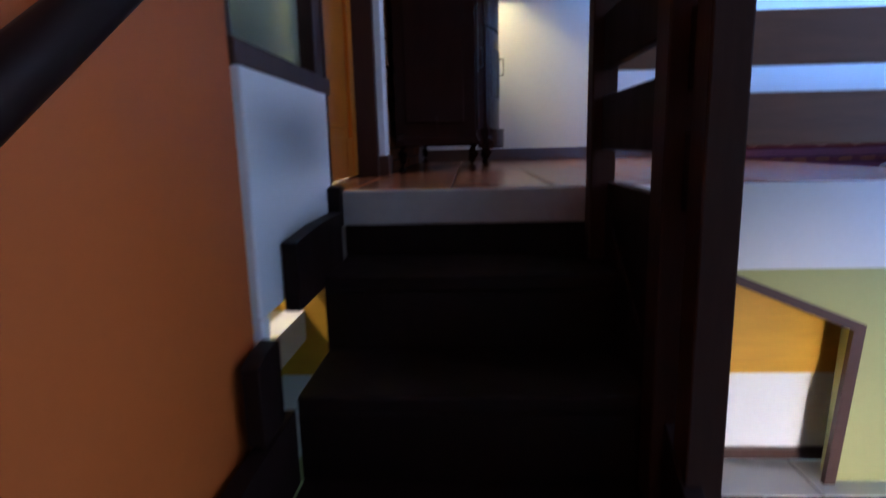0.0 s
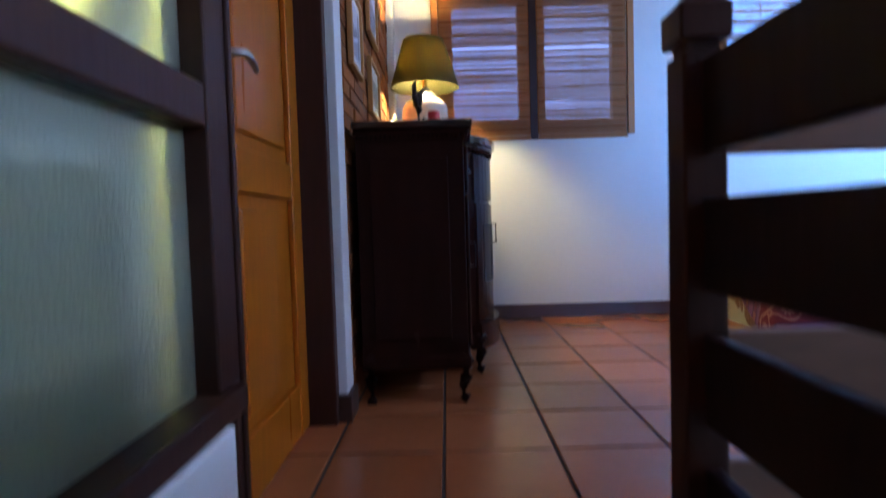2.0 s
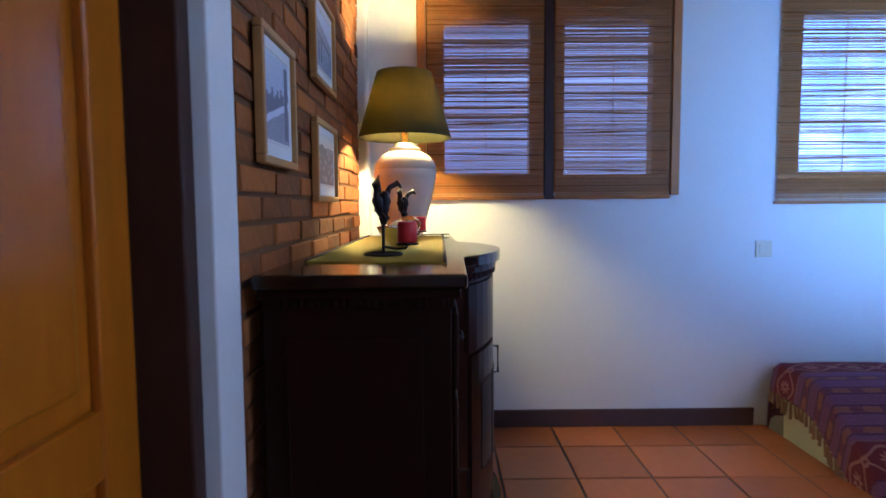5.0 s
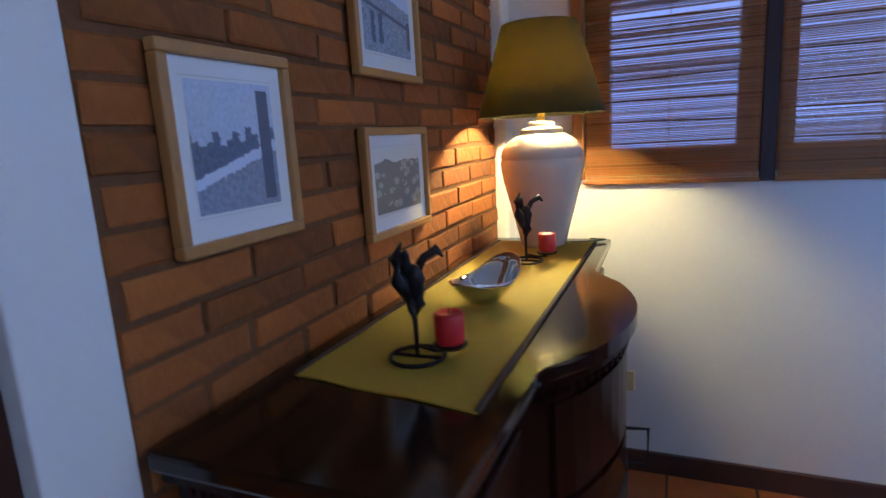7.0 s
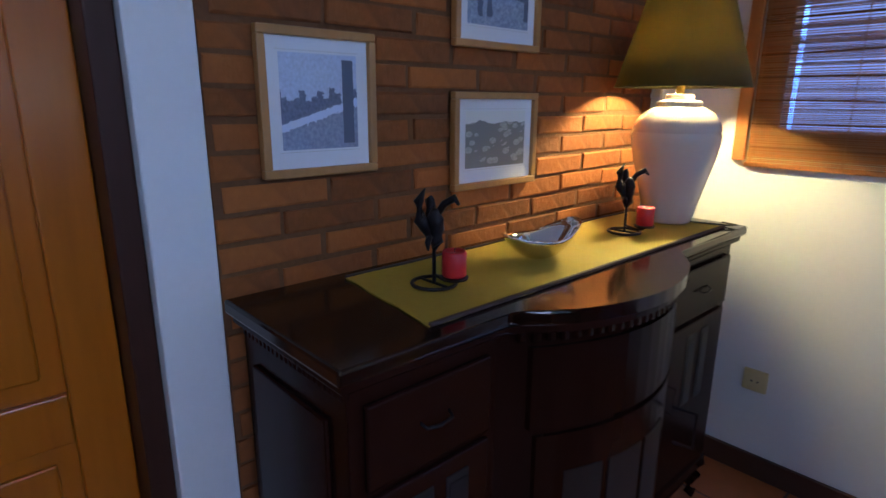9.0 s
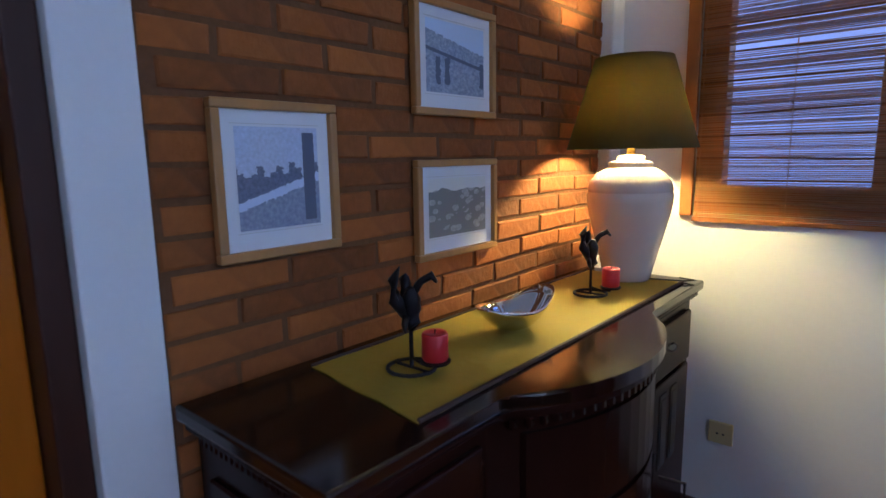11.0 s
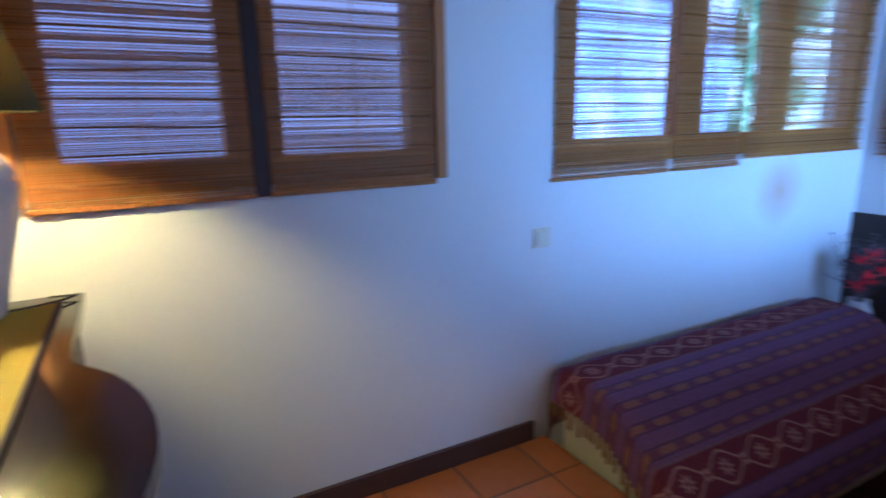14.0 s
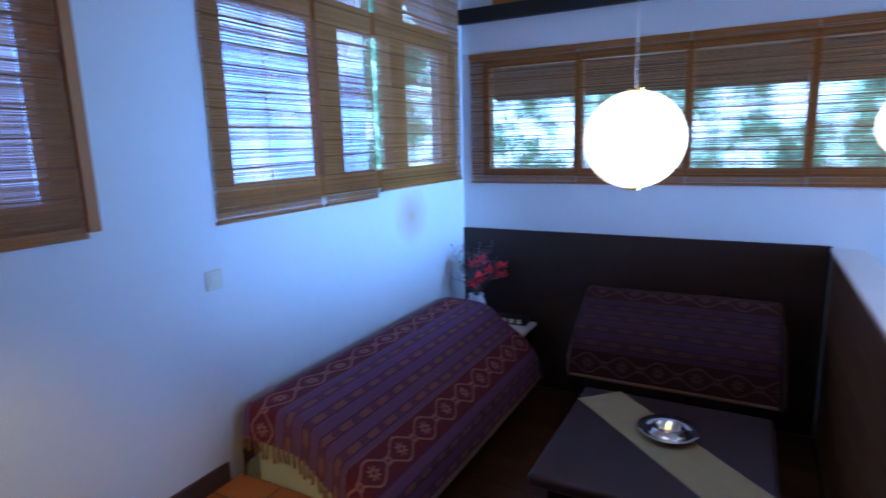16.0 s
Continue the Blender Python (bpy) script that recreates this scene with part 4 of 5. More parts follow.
def candle_holder(x, y):
    th = thing("candle_holder", (x, y, 0.956), "black wrought iron candle holder with leaf-like animal figure", "candle holder", "candle holders")
    z = 0.9605
    ring = [(x + 0.044 * math.cos(a * math.pi / 14), y + 0.044 * math.sin(a * math.pi / 14), z) for a in range(28)]
    part("ring_base", tube(ring, 0.0038, 8, True), M_iron, th, "", True)
    part("cross_bar", tube([(x - 0.044, y, z), (x + 0.044, y, z)], 0.003, 8), M_iron, th)
    part("stem", tube([(x, y, z), (x, y, z + 0.085)], 0.0038, 8), M_iron, th)
    part("arm", tube([(x, y, z + 0.018), (x + 0.03, y, z + 0.012), (x + 0.055, y + 0.002, z + 0.014), (x + 0.06, y + 0.002, z + 0.024)], 0.003, 8), M_iron, th, "", True)
    part("candle_cup", lathe([(0, 0.022), (0.026, 0.022), (0.028, 0.026), (0.0, 0.027)], (x + 0.058, y, z), 20), M_iron, th)
    # figure: body, two swept wings, head and tail
    bm = bmesh.new()
    tube([(x, y, z + 0.07), (x + 0.004, y + 0.004, z + 0.085), (x - 0.004, y + 0.006, z + 0.105), (x + 0.002, y, z + 0.13), (x + 0.008, y - 0.006, z + 0.15)], [0.006, 0.014, 0.019, 0.018, 0.007], 10, bm=bm)
    tube([(x + 0.004, y, z + 0.135), (x + 0.016, y + 0.012, z + 0.16), (x + 0.034, y + 0.022, z + 0.172), (x + 0.044, y + 0.024, z + 0.160)], [0.008, 0.007, 0.008, 0.003], 8, bm=bm)
    for sgn, hgt in ((-1, 0.19), (0.2, 0.175)):
        w = [(x - 0.006, y + sgn * 0.006, z + 0.095), (x - 0.010, y + sgn * 0.026, z + 0.13), (x - 0.014, y + sgn * 0.024 - 0.004, z + 0.165), (x - 0.006, y + sgn * 0.012 - 0.006, z + hgt)]
        tube(w, [0.007, 0.014, 0.010, 0.001], 7, bm=bm)
    tube([(x - 0.002, y - 0.01, z + 0.095), (x + 0.006, y - 0.022, z + 0.085), (x + 0.01, y - 0.024, z + 0.072)], [0.007, 0.006, 0.002], 7, bm=bm)
    part("figure", bm, M_iron, th, "dark leaf-like figure", True)
    cd = thing("candle", (x + 0.058, y, z + 0.0275), "short red wax candle in the iron holder", "candle", "red candles")
    part("wax", lathe([(0, 0.0275), (0.021, 0.0275), (0.0235, 0.031), (0.0235, 0.074), (0.021, 0.078), (0.017, 0.075), (0, 0.074)], (x + 0.058, y, z), 28), M_red, cd, "", True)
    part("wick", tube([(x + 0.058, y, z + 0.073), (x + 0.059, y, z + 0.083)], 0.001, 5), M_black, cd)


candle_holder(-0.006, 3.606)
candle_holder(-0.002, 4.316)


def leaf_bowl(cx, cy, z0, turn):
    """Silver bowl, pointed at both ends, one lip drawn up."""
    bm = bmesh.new()
    rings, segs = [], 40
    for j in range(9):
        s = 0.12 + 0.88 * j / 8
        ring = []
        for k in range(segs):
            a = 2 * math.pi * k / segs
            pointy = abs(math.cos(a)) ** 3
            r = s * (0.068 + 0.034 * pointy)
            hgt = 0.052 * s ** 2.2 + 0.036 * s ** 3 * pointy * (1 if math.cos(a) > 0 else 0.35)
            p = Vector((r * math.cos(a), r * math.sin(a) * 0.84, hgt))
            p = Matrix.Rotation(turn, 3, "Z") @ p
            ring.append(bm.verts.new((cx + p.x, cy + p.y, z0 + p.z + 0.003)))
        rings.append(ring)
    for a, c in zip(rings, rings[1:]):
        for k in range(segs):
            bm.faces.new((a[k], a[(k + 1) % segs], c[(k + 1) % segs], c[k]))
    bm.faces.new(rings[0][::-1])
    return bm


bowl = new("silver_bowl", mesh_of("silver_bowl", leaf_bowl(0.01, 3.925, 0.9552, radians(75)), M_silver, True))
tagged(bowl, "polished silver leaf-shaped bowl on the olive runner", "bowl")
sol = bowl.modifiers.new("thickness", "SOLIDIFY")
sol.thickness, sol.offset = 0.0025, 1


def picture(y0, y1, z0, z1, mat, label):
    xf = BX + 0.004
    th = thing("picture", (xf, (y0 + y1) / 2, z0), label, "framed picture", "framed prints")
    w = 0.017
    part("rail", bx(xf, xf + 0.02, y0, y1, z1 - w, z1, 0.003), M_picframe, th)
    part("rail", bx(xf, xf + 0.02, y0, y1, z0, z0 + w, 0.003), M_picframe, th)
    part("stile", bx(xf, xf + 0.02, y0, y0 + w, z0 + w, z1 - w, 0.003), M_picframe, th)
    part("stile", bx(xf, xf + 0.02, y1 - w, y1, z0 + w, z1 - w, 0.003), M_picframe, th)
    part("mount", bx(xf, xf + 0.009, y0 + w, y1 - w, z0 + w, z1 - w), M_mat, th, "white card mount")
    mw = 0.036
    bm = bmesh.new()
    q = [bm.verts.new((xf + 0.0105, a, c)) for a, c in ((y0 + w + mw * 0.75, z0 + w + mw), (y1 - w - mw * 0.75, z0 + w + mw), (y1 - w - mw * 0.75, z1 - w - mw * 0.8), (y0 + w + mw * 0.75, z1 - w - mw * 0.8))]
    f = bm.faces.new(q)
    lay = bm.loops.layers.uv.new("UVMap")
    for lp, co in zip(f.loops, ((0, 0), (1, 0), (1, 1), (0, 1))):
        lp[lay].uv = co
    part("print", bm, mat, th, "pale townscape print")
    for a, c, d, e in ((y0 + w + mw * 0.6, y1 - w - mw * 0.6, z0 + w + mw * 0.85, z0 + w + mw * 0.88), (y0 + w + mw * 0.6, y1 - w - mw * 0.6, z1 - w - mw * 0.68, z1 - w - mw * 0.65)):
        part("mount_line", bx(xf + 0.009, xf + 0.0098, a, c, d, e), M_steel, th)
    return th


picture(3.365, 3.625, 1.163, 1.443, print_material("print_street", "street", 1.3, (0.45, 0.5, 0.62), (0.2, 0.22, 0.32)), "oak framed street scene print on the brick wall")
picture(3.855, 4.17, 1.092, 1.333, print_material("print_hills", "rocks", 7.7, (0.55, 0.55, 0.52), (0.3, 0.3, 0.27)), "oak framed pale landscape print on the brick wall")
picture(3.855, 4.165, 1.437, 1.70, print_material("print_market", "figures", 4.1, (0.42, 0.5, 0.62), (0.18, 0.22, 0.32)), "oak framed blue figure scene print on the brick wall")

sw = thing("light_switch", (1.68, NY, 0.863), "white square light switch on the white wall", "light switch")
part("plate", bx(1.64, 1.72, NY - 0.010, NY - 0.0005, 0.823, 0.903, 0.004), M_switch, sw)
part("rocker", bx(1.655, 1.705, NY - 0.014, NY - 0.010, 0.838, 0.888, 0.003), M_switch, sw)
ol = thing("wall_socket", (0.205, NY, 0.365), "ivory wall socket above the skirting", "wall socket")
part("plate", bx(0.165, 0.245, NY - 0.012, NY - 0.0005, 0.325, 0.405, 0.004), M_outlet, ol)
for dx in (-0.01, 0.01):
    part("hole", lathe([(0, 0), (0.004, 0), (0.004, 0.004), (0, 0.004)], (0.205 + dx, NY - 0.014, 0.362), 10), M_black, ol)

# ---- sunken lounge ----
def sofa(place, length, label, seed, prof, base_mat, cloth):
    """Sofa with a woven throw over back and seat; local x along, back at y = 0, front at negative y, z from the floor; prof is the throw's section from the back hem to the front hem."""
    th = thing("sofa", (0, 0, 0), label, "sofa", "lounge sofas")
    front = prof[-1][0] + 0.12
    part("base", bx(0.05, length - 0.05, front, -0.05, 0.06, prof[-1][1] + 0.03, 0.02), base_mat, th, "fabric covered base")
    part("backrest", prism([(y + (0.02 if y < -0.1 else -0.018), z - 0.025) for y, z in prof[1:-1]] + [(front + 0.002, prof[-1][1] + 0.028), (-0.03, prof[-1][1] + 0.028)], "x", 0.05, length - 0.05), base_mat, th)
    for x in (0.1, length - 0.1):
        for y in (front + 0.08, -0.12):
            part("foot", bx(x - 0.03, x + 0.03, y - 0.03, y + 0.03, 0, 0.06, 0.004), M_dark, th)
    acc = [0.0]
    for a, c in zip(prof, prof[1:]):
        acc.append(acc[-1] + math.dist(a, c))
    vs = []
    for k in range(44):
        s = acc[-1] * k / 43
        i = max(j for j in range(len(acc)) if acc[j] <= s + 1e-9)
        i = min(i, len(prof) - 2)
        f = (s - acc[i]) / (acc[i + 1] - acc[i])
        vs.append((prof[i][0] + f * (prof[i + 1][0] - prof[i][0]), prof[i][1] + f * (prof[i + 1][1] - prof[i][1]), s))
    bm = bmesh.new()
    lay = bm.loops.layers.uv.new("UVMap")
    n = 60
    over = 0.16
    pos = []
    for j, (y, z, s) in enumerate(vs):
        row = []
        for i in range(n + 1):
            u = -over + (length + 2 * over) * i / n
            dx = 0.0
            zz = z
            if u < 0:
                zz, dx = z + u * (0.9 if z > 0.38 else 0.25), -u * 0.86
            elif u > length:
                zz, dx = z - (u - length) * (0.9 if z > 0.38 else 0.25), -(u - length) * 0.86
            w = 0.006 * noise.noise((u * 4 + seed, s * 5, 0.3)) + 0.004 * noise.noise((u * 11 + seed, s * 9, 2.3))
            row.append((bm.verts.new((u + dx, y - max(0, w), max(zz + w, 0.1))), u, s))
        pos.append(row)
    for j in range(len(vs) - 1):
        for i in range(n):
            cs = (pos[j][i], pos[j][i + 1], pos[j + 1][i + 1], pos[j + 1][i])
            f = bm.faces.new([c[0] for c in cs])
            for lp, c in zip(f.loops, cs):
                lp[lay].uv = (c[1], c[2] - acc[2])
    part("throw", bm, cloth, th, "plum and maroon woven throw with diamond borders", True)
    rnd = random.Random(seed)
    for side in (0, 1):
        bmt = bmesh.new()
        for k in range(26):
            y, z, s = vs[10 + k]
            x = -0.026 if side == 0 else length + 0.026
            zb = z - over * (0.9 if z > 0.38 else 0.25)
            ln = rnd.uniform(0.04, 0.07)
            tube([(x, y, zb + 0.01), (x + rnd.uniform(-0.008, 0.008), y + rnd.uniform(-0.01, 0.01), max(0.03, zb - ln))], [0.005, 0.007], 5, bm=bmt)
        ft = part("fringe", bmt, M_tassel, th, "twisted tassel fringe")
        ft["kind"] = "stuff"
    part("hem", bx(0.0, length, prof[-1][0] - 0.012, prof[-1][0] - 0.004, prof[-1][1] - 0.012, prof[-1][1] + 0.006, 0.003), M_tassel, th, "pale woven hem")
    th.matrix_basis = place
    return th


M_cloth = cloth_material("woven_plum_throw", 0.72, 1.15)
# same weave as M_cloth, darkened so the colour carries the corner's shade
M_cloth_shaded = cloth_material("shaded_plum_throw", 0.72, 0.36)
LONG = [(-0.010, 0.46), (-0.012, 0.705), (-0.04, 0.728), (-0.20, 0.727), (-0.30, 0.716), (-0.37, 0.69), (-0.47, 0.61), (-0.57, 0.535), (-0.64, 0.475), (-0.685, 0.41), (-0.705, 0.27)]
SHORT = [(-0.010, 0.52), (-0.012, 0.805), (-0.04, 0.825), (-0.10, 0.825), (-0.14, 0.815), (-0.18, 0.79), (-0.26, 0.74), (-0.36, 0.69), (-0.43, 0.64), (-0.47, 0.56), (-0.49, 0.38)]
sofa(pose(1.725, NY - 0.03, LOUNGE), 1.80, "low sofa under a plum and maroon woven throw", 1, LONG, M_cream, M_cloth)
# throw and base both take dark colours in place of real shade
sofa(pose(EX - 0.06, 3.97, LOUNGE, 0, 0, -90), 1.09, "shorter sofa under the same plum throw, shade put into its colours", 5, SHORT, M_wain, M_cloth_shaded)

table = thing("coffee_table", (2.75, 3.35, LOUNGE), "low square plum-brown coffee table with rounded edges", "coffee table")
TZ = -0.02
part("tabletop", bx(2.27, 3.25, 2.90, 3.84, TZ - 0.06, TZ, 0.02, 3), M_table, table, "padded plum-brown top")
part("apron", bx(2.31, 3.18, 2.96, 3.76, TZ - 0.13, TZ - 0.061, 0.004), M_dark, table)
for x in (2.35, 3.14):
    for y in (3.0, 3.72):
        part("leg", bx(x - 0.035, x + 0.035, y - 0.035, y + 0.035, LOUNGE, TZ - 0.131, 0.004), M_dark, table)
cs, sn = math.cos(radians(225.5)), math.sin(radians(225.5))
rn = [(3.06, 3.832), (3.243, 3.645), (3.243 + 1.03 * cs, 3.645 + 1.03 * sn), (3.06 + 1.03 * cs, 3.832 + 1.03 * sn)]
r2 = thing("table_runner", (2.8, 3.4, TZ + 0.001), "pale straw runner laid diagonally across the coffee table", "table runner")
part("mat", prism(rn, "z", TZ + 0.001, TZ + 0.005), M_runner2, r2)
for (ax, ay), (cx, cy) in ((rn[0], rn[3]), (rn[1], rn[2])):
    part("binding", tube([(ax, ay, TZ + 0.004), (cx, cy, TZ + 0.004)], 0.003, 6), M_runner2, r2)
AX, AY = 2.86, 3.35
tray = thing("tealight_dish", (AX, AY, TZ + 0.005), "shiny silver dish with a glowing tealight", "tealight dish")
part("dish", lathe([(0, 0), (0.06, 0), (0.10, 0.006), (0.135, 0.026), (0.14, 0.03), (0.137, 0.034), (0.10, 0.018), (0.075, 0.012), (0.07, 0.04), (0.06, 0.042), (0.055, 0.012), (0, 0.012)], (AX, AY, TZ + 0.005), 40), M_silver, tray, "", True)
part("tealight", lathe([(0, 0.012), (0.02, 0.012), (0.02, 0.03), (0, 0.03)], (AX, AY, TZ + 0.005), 20), M_cap, tray)
part("flame", lathe([(0, 0.03), (0.006, 0.034), (0.008, 0.042), (0.004, 0.055), (0, 0.064)], (AX, AY, TZ + 0.005), 12), M_flame, tray, "small yellow flame", True)

side = thing("side_table", (3.70, 4.52, LOUNGE), "small corner side table with white top", "side table")
part("tabletop", bx(3.56, 3.90, 4.36, 4.90, 0.07, 0.095, 0.005), M_cap, side, "white top")
for x in (3.59, 3.87):
    for y in (4.39, 4.87):
        part("leg", bx(x - 0.018, x + 0.018, y - 0.018, y + 0.018, LOUNGE, 0.07, 0.003), M_dark, side)
gad = thing("black_radio", (3.82, 4.50, 0.096), "small black radio with pale buttons on the side table", "radio")
part("case", bx(3.77, 3.87, 4.40, 4.62, 0.096, 0.15, 0.006), M_black, gad)
for k in range(3):
    part("button", bx(3.762, 3.772, 4.43 + 0.055 * k, 4.465 + 0.055 * k, 0.11, 0.14, 0.003), M_switch, gad)

VX, VY, VZ = 3.70, 4.74, 0.096
vase = thing("flower_vase", (VX, VY, VZ), "white vase with red artificial flowers and dried grey twigs", "flower vase")
part("vase", lathe([(0, 0), (0.05, 0), (0.065, 0.03), (0.075, 0.10), (0.065, 0.17), (0.05, 0.2), (0.056, 0.22), (0.05, 0.22), (0.044, 0.2), (0, 0.19)], (VX, VY, VZ), 28), M_vase, vase, "", True)
rnd = random.Random(11)
bt = bmesh.new()
for k in range(46):
    a, r = rnd.uniform(0, 2 * math.pi), rnd.uniform(0.05, 0.19)
    h = rnd.uniform(0.32, 0.6)
    p0 = Vector((VX, VY, VZ + 0.19))
    p2 = Vector((min(VX + r * math.cos(a), EX - 0.03), min(VY + r * math.sin(a), NY - 0.03), VZ + h))
    p1 = (p0 + p2) / 2 + Vector((0, 0, 0.05))
    tube([p0, p1, p2], [0.002, 0.002, 0.001], 4, bm=bt)
    for j in range(7):
        q = p1.lerp(p2, j / 6)
        d = Vector((rnd.uniform(-1, 1), rnd.uniform(-1, 1), rnd.uniform(-0.2, 1))).normalized() * rnd.uniform(0.015, 0.035)
        s = d.cross(Vector((0, 0, 1))).normalized() * 0.006
        bt.faces.new([bt.verts.new(v) for v in (q, q + d * 0.5 + s, q + d, q + d * 0.5 - s)])
tw = part("dried_twig", bt, M_leafgrey, vase, "feathery dried grey twigs")
tw["kind"] = "stuff"
for k, (dx, dy, dz) in enumerate(((-0.10, -0.07, 0.30), (-0.05, -0.10, 0.34), (-0.01, -0.05, 0.41), (-0.07, -0.02, 0.38), (0.09, -0.13, 0.35), (0.11, -0.12, 0.27), (-0.11, -0.03, 0.26))):
    bmf = bmesh.new()
    c = Vector((VX + 1.15 * dx, VY + 1.15 * dy, VZ + dz + 0.06))
    for j in range(11):
        d = Vector((rnd.uniform(-1, 1), rnd.uniform(-1, 1), rnd.uniform(-0.5, 1))).normalized()
        s = d.cross(Vector((0.3, 0.2, 1))).normalized()
        up = d.cross(s)
        ln = rnd.uniform(0.045, 0.07)
        vs = [c, c + d * ln * 0.5 + s * 0.024 + up * 0.006, c + d * ln - up * 0.004, c + d * ln * 0.5 - s * 0.024 + up * 0.006]
        bmf.faces.new([bmf.verts.new(v) for v in vs])
    part("flower", bmf, M_flower, vase, "red flower")


def lantern(x, y, z, r, label):
    th = thing("paper_lantern", (x, y, z - r), label, "paper lantern", "round paper lanterns")
    prof = []
    for k in range(0, 49):
        a = -math.pi / 2 + math.pi * k / 48
        rr = max(r * math.cos(a), 0.05 * r) + (0.0015 if k % 2 else -0.0015)
        if abs(math.sin(a)) < 0.985:
            prof.append((rr, r * math.sin(a) * 0.98))
    part("paper_globe", lathe(prof, (x, y, z), 40), M_lantern, th, "glowing ribbed white paper globe", True)
    part("ring", lathe([(0.17 * r, -0.004), (0.19 * r, -0.004), (0.19 * r, 0.006), (0.17 * r, 0.006), (0.17 * r, -0.004)], (x, y, z + 0.98 * r), 24), M_brass, th)
    part("ring", lathe([(0.17 * r, -0.006), (0.19 * r, -0.006), (0.19 * r, 0.004), (0.17 * r, 0.004), (0.17 * r, -0.006)], (x, y, z - 0.975 * r), 24), M_brass, th)
    part("flex", tube([(x, y, z + 0.97 * r), (x, y, CEIL)], 0.003, 6), M_cap, th, "white flex")
    return th


lantern(2.687, 3.519, 1.365, 0.205, "glowing white paper globe lantern on a flex")
lantern(3.5, 2.42, 1.40, 0.17, "second glowing paper globe lantern further off")

# ---- downstairs seen below the treads ----
crate = thing("storage_box", (-0.75, 2.1, LOW), "yellow storage box on the lower floor", "storage box")
part("case", bx(-1.0, -0.5, 1.85, 2.35, LOW, LOW + 0.8, 0.01), M_yellow, crate)
part("lid", bx(-1.01, -0.49, 1.84, 2.36, LOW + 0.8, LOW + 0.84, 0.01), M_cap, crate)

# ---- outside ----
structure("ground", bx(-60, 80, -60, 80, -3.2, -3.0), M_grass, "garden ground", "ground")
structure("eave_east", prism([(EX + 0.2, 1.98), (EX + 1.1, 1.72), (EX + 1.1, 1.77), (EX + 0.2, 2.05)], "y", -2.2, NY + 0.2), M_roof, "brown underside of the roof eave", "roof")
structure("neighbour_wall", bx(-0.3, 1.9, 6.6, 6.8, -3.0, 3.4), M_render, "pale grey rendered neighbouring wall", "house wall")
me = bpy.data.meshes.new("backdrop")
me.from_pydata([(14, -14, -3), (14, 16, -3), (14, 16, 9), (14, -14, 9)], [], [(0, 1, 2, 3)])
me.materials.append(glow_material("garden_backdrop", [(0.36, (0.01, 0.04, 0.04)), (0.46, (0.05, 0.15, 0.13)), (0.53, (0.2, 0.4, 0.55)), (0.62, (0.5, 0.75, 1.0))], 0.9, EAST_GLOW))
tagged(new("backdrop_east", me), "bright blurred garden greenery and sky", "backdrop", kind="structure")
me = bpy.data.meshes.new("backdrop")
me.from_pydata([(-10, 13, -3), (13.9, 13, -3), (13.9, 13, 9), (-10, 13, 9)], [], [(0, 1, 2, 3)])
me.materials.append(glow_material("sky_backdrop", [(0.3, (0.06, 0.2, 0.5)), (0.5, (0.14, 0.34, 0.8)), (0.7, (0.45, 0.7, 1.0))], 0.35, NORTH_GLOW))
tagged(new("backdrop_north", me), "pale blue distance and sky", "backdrop", kind="structure")

# ---- tiles, parquet and bricks ----
floor = structure("floor", bx(-0.27, 1.72, 2.40, NY - 0.02, -0.0045, -0.0035), M_grout, "glossy terracotta tiled floor with dark joints", "floor")
tile_meshes = {}


def piece(name, sx, sy, sz, bevel, mat, key):
    if key not in tile_meshes:
        bmp = bx(-sx / 2, sx / 2, -sy / 2, sy / 2, -sz, 0)
        if bevel:
            top = [e for e in bmp.edges if all(abs(v.co.z) < 1e-6 for v in e.verts)]
            bmesh.ops.bevel(bmp, geom=top, offset=bevel, segments=1, affect="EDGES")
        tile_meshes[key] = mesh_of(name, bmp, mat)
    return tile_meshes[key]


def lay(name, x0, x1, y0, y1, z, mat, parent, rnd_):
    ob = new(name, piece(name, round(x1 - x0, 3), round(y1 - y0, 3), 0.010, 0.002, mat, (name, round(x1 - x0, 3), round(y1 - y0, 3))))
    ob.location = ((x0 + x1) / 2, (y0 + y1) / 2, z + rnd_.uniform(-0.0006, 0.0006))
    ob.parent = parent
    return ob


rnd = random.Random(4)
xs = [-0.39] + [0.065 + 0.3 * k for k in range(-1, 6)] + [1.72]
ys = [2.38] + [2.6 + 0.3 * k for k in range(0, 8)] + [NY - 0.002]
for a, c in zip(xs, xs[1:]):
    for d, e in zip(ys, ys[1:]):
        if c < -0.2 and e > 3.2:
            continue
        lay("tile", a + 0.004, c - 0.004, d + 0.004, e - 0.004, 0.0, M_tile, floor, rnd)
lfloor = structure("floor_lounge_parquet", bx(1.73, EX - 0.03, 2.67, NY - 0.01, LOUNGE - 0.011, LOUNGE - 0.009), M_grout, "dark brown parquet lounge floor", "floor")
for i in range(16):
    for j in range(4):
        x0 = 1.73 + i * 0.136
        y0 = 2.67 + j * 0.57 - (0.28 if i % 2 else 0)
        y1 = min(y0 + 0.57, NY - 0.01)
        y0 = max(y0, 2.67)
        lay("plank", x0 + 0.001, x0 + 0.135, y0 + 0.001, y1 - 0.001, LOUNGE, M_parquet, lfloor, rnd)

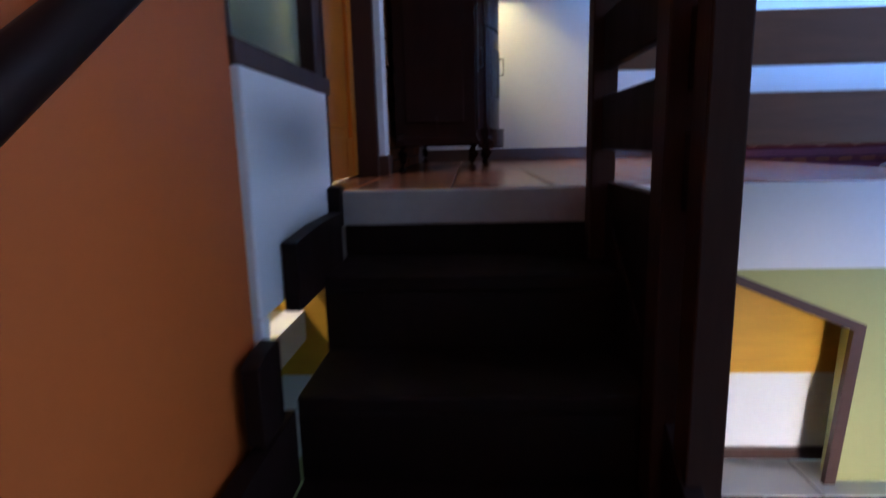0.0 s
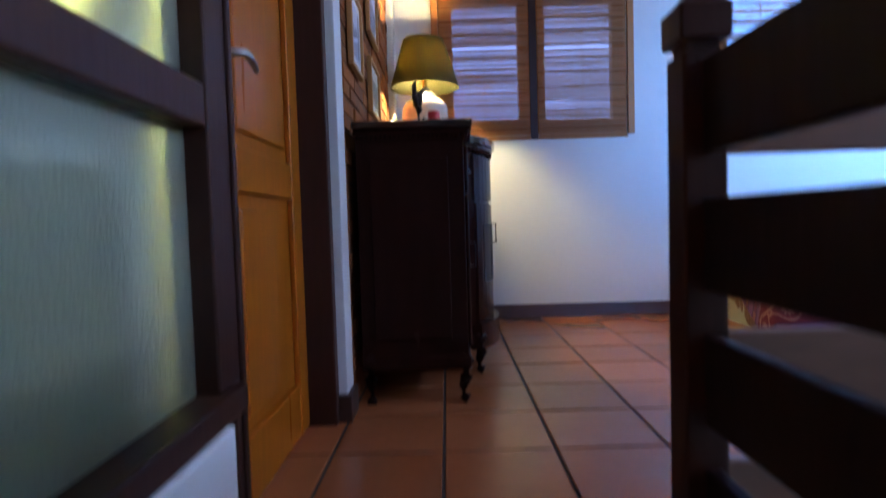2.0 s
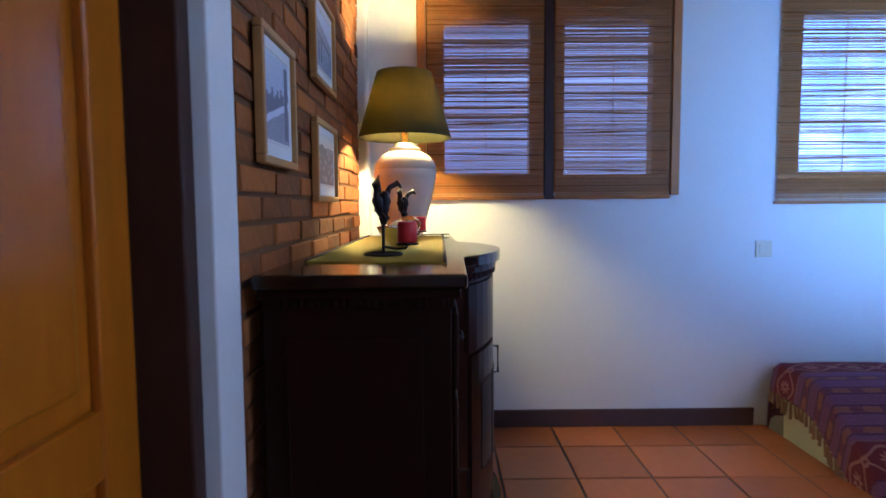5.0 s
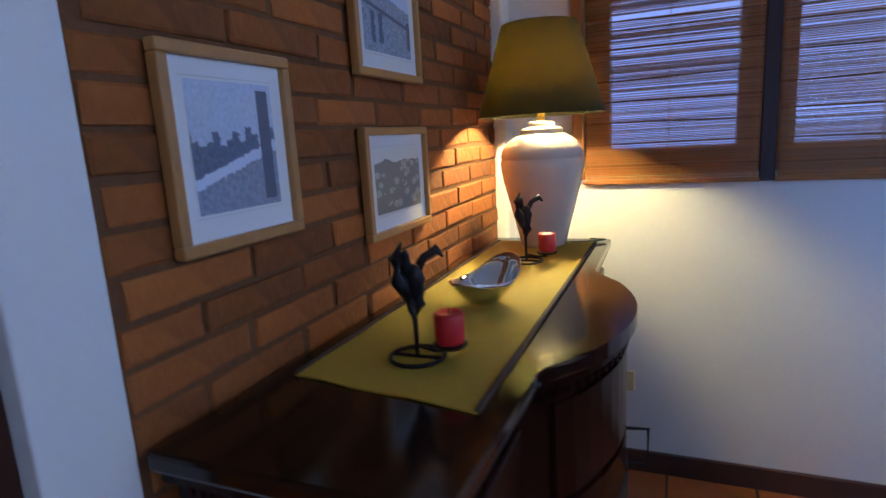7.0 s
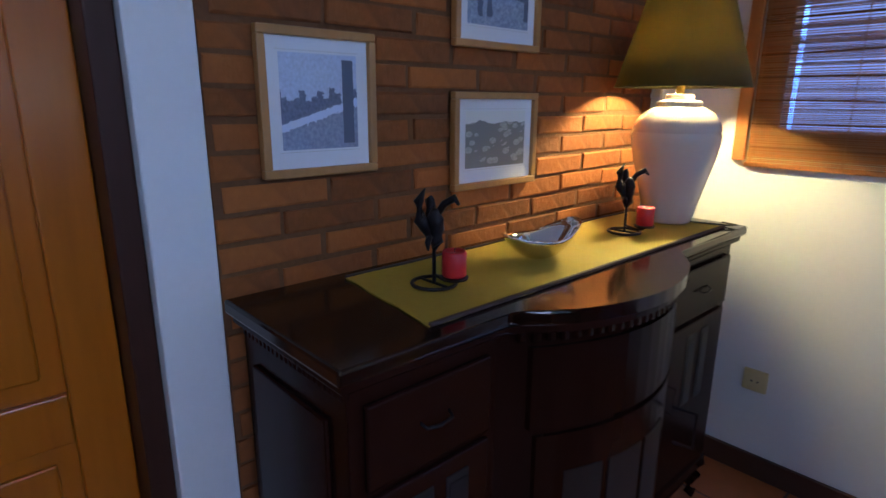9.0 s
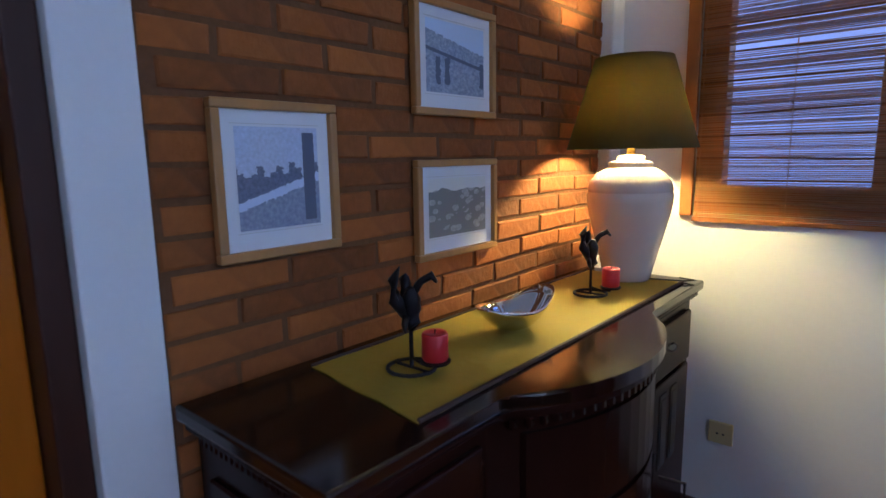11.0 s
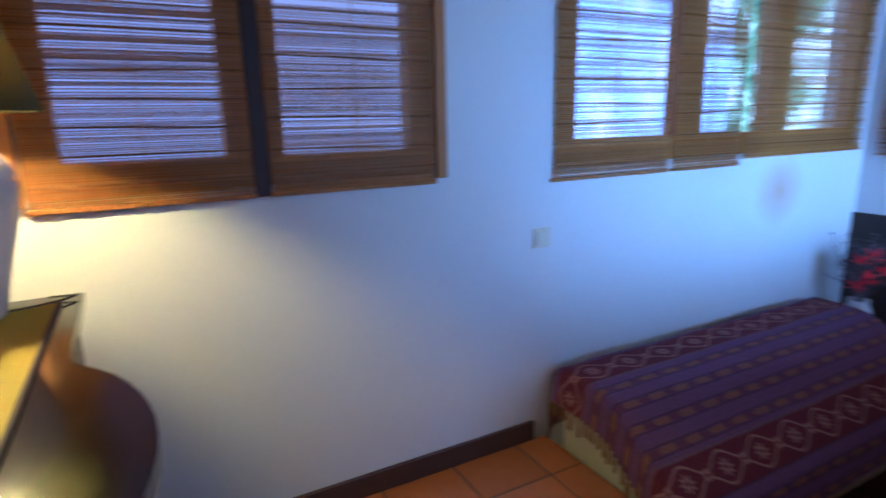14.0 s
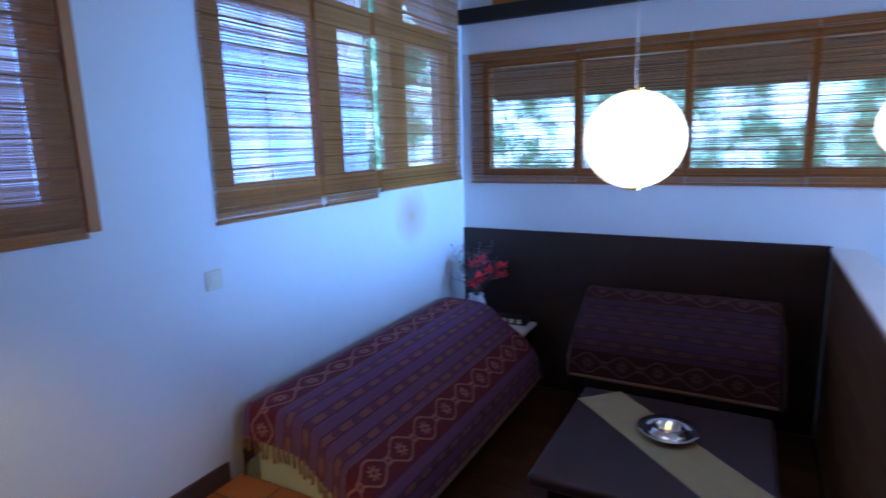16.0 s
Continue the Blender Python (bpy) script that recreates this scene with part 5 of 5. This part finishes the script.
wall_brick = structure("wall_brick", bx(BX - 0.032, BX - 0.0055, 3.273, 4.838, 0, CEIL - 0.002), M_mortar, "rough red brick wall with brown mortar", "brick wall")
BL, BH, JT = 0.219, 0.0475, 0.0105
variants = {}


def brick_mesh(length, k):
    key = (round(length, 3), k)
    if key not in variants:
        r = random.Random(100 + k)
        bmp = bx(-0.022, 0, -length / 2, length / 2, -BH / 2, BH / 2)
        frontv = [e for e in bmp.edges if all(abs(v.co.x) < 1e-6 for v in e.verts)]
        bmesh.ops.bevel(bmp, geom=frontv, offset=0.005, segments=2, affect="EDGES", profile=0.6)
        for v in bmp.verts:
            if v.co.x > -0.015:
                v.co += Vector((r.uniform(-0.0015, 0.0015), r.uniform(-0.003, 0.003), r.uniform(-0.0022, 0.0022)))
        variants[key] = mesh_of("brick", bmp, M_brick)
    return variants[key]


rest = bmesh.new()
for a, c in ((0.56, 0.86), (0.86, 1.16), (1.16, 1.46), (1.46, 1.88)):
    lay("tile", a + 0.003, c - 0.003, 2.302, 2.496, -0.93, M_paletile, landing, rnd)
rows = int(CEIL / (BH + JT))
for i in range(rows):
    z = 0.028 + i * (BH + JT)
    y = (3.286 - BL - JT if i % 2 else 3.171) + rnd.uniform(-0.012, 0.012)
    while y < 4.82:
        a, c = max(y + rnd.uniform(0, 0.004), 3.275), min(y + BL - rnd.uniform(0, 0.004), 4.836)
        if c - a > 0.03:
            out = rnd.uniform(-0.004, 0.003)
            if 0.86 < z < 2.0:
                ob = new("brick", brick_mesh(round((c - a) / 0.004) * 0.004, rnd.randrange(6)))
                ob.location = (BX + out, (a + c) / 2, z + rnd.uniform(-0.002, 0.002))
                ob.rotation_euler = (rnd.uniform(-0.008, 0.008), 0, 0)
                ob.parent = wall_brick
            else:
                quad_box(rest, BX - 0.02, BX + out, a, c, z - BH / 2, z + BH / 2)
        y += BL + JT
ob = new("bricks_beyond", mesh_of("bricks_beyond", rest, M_brickrest))
ob.parent = wall_brick
ob["kind"] = "stuff"
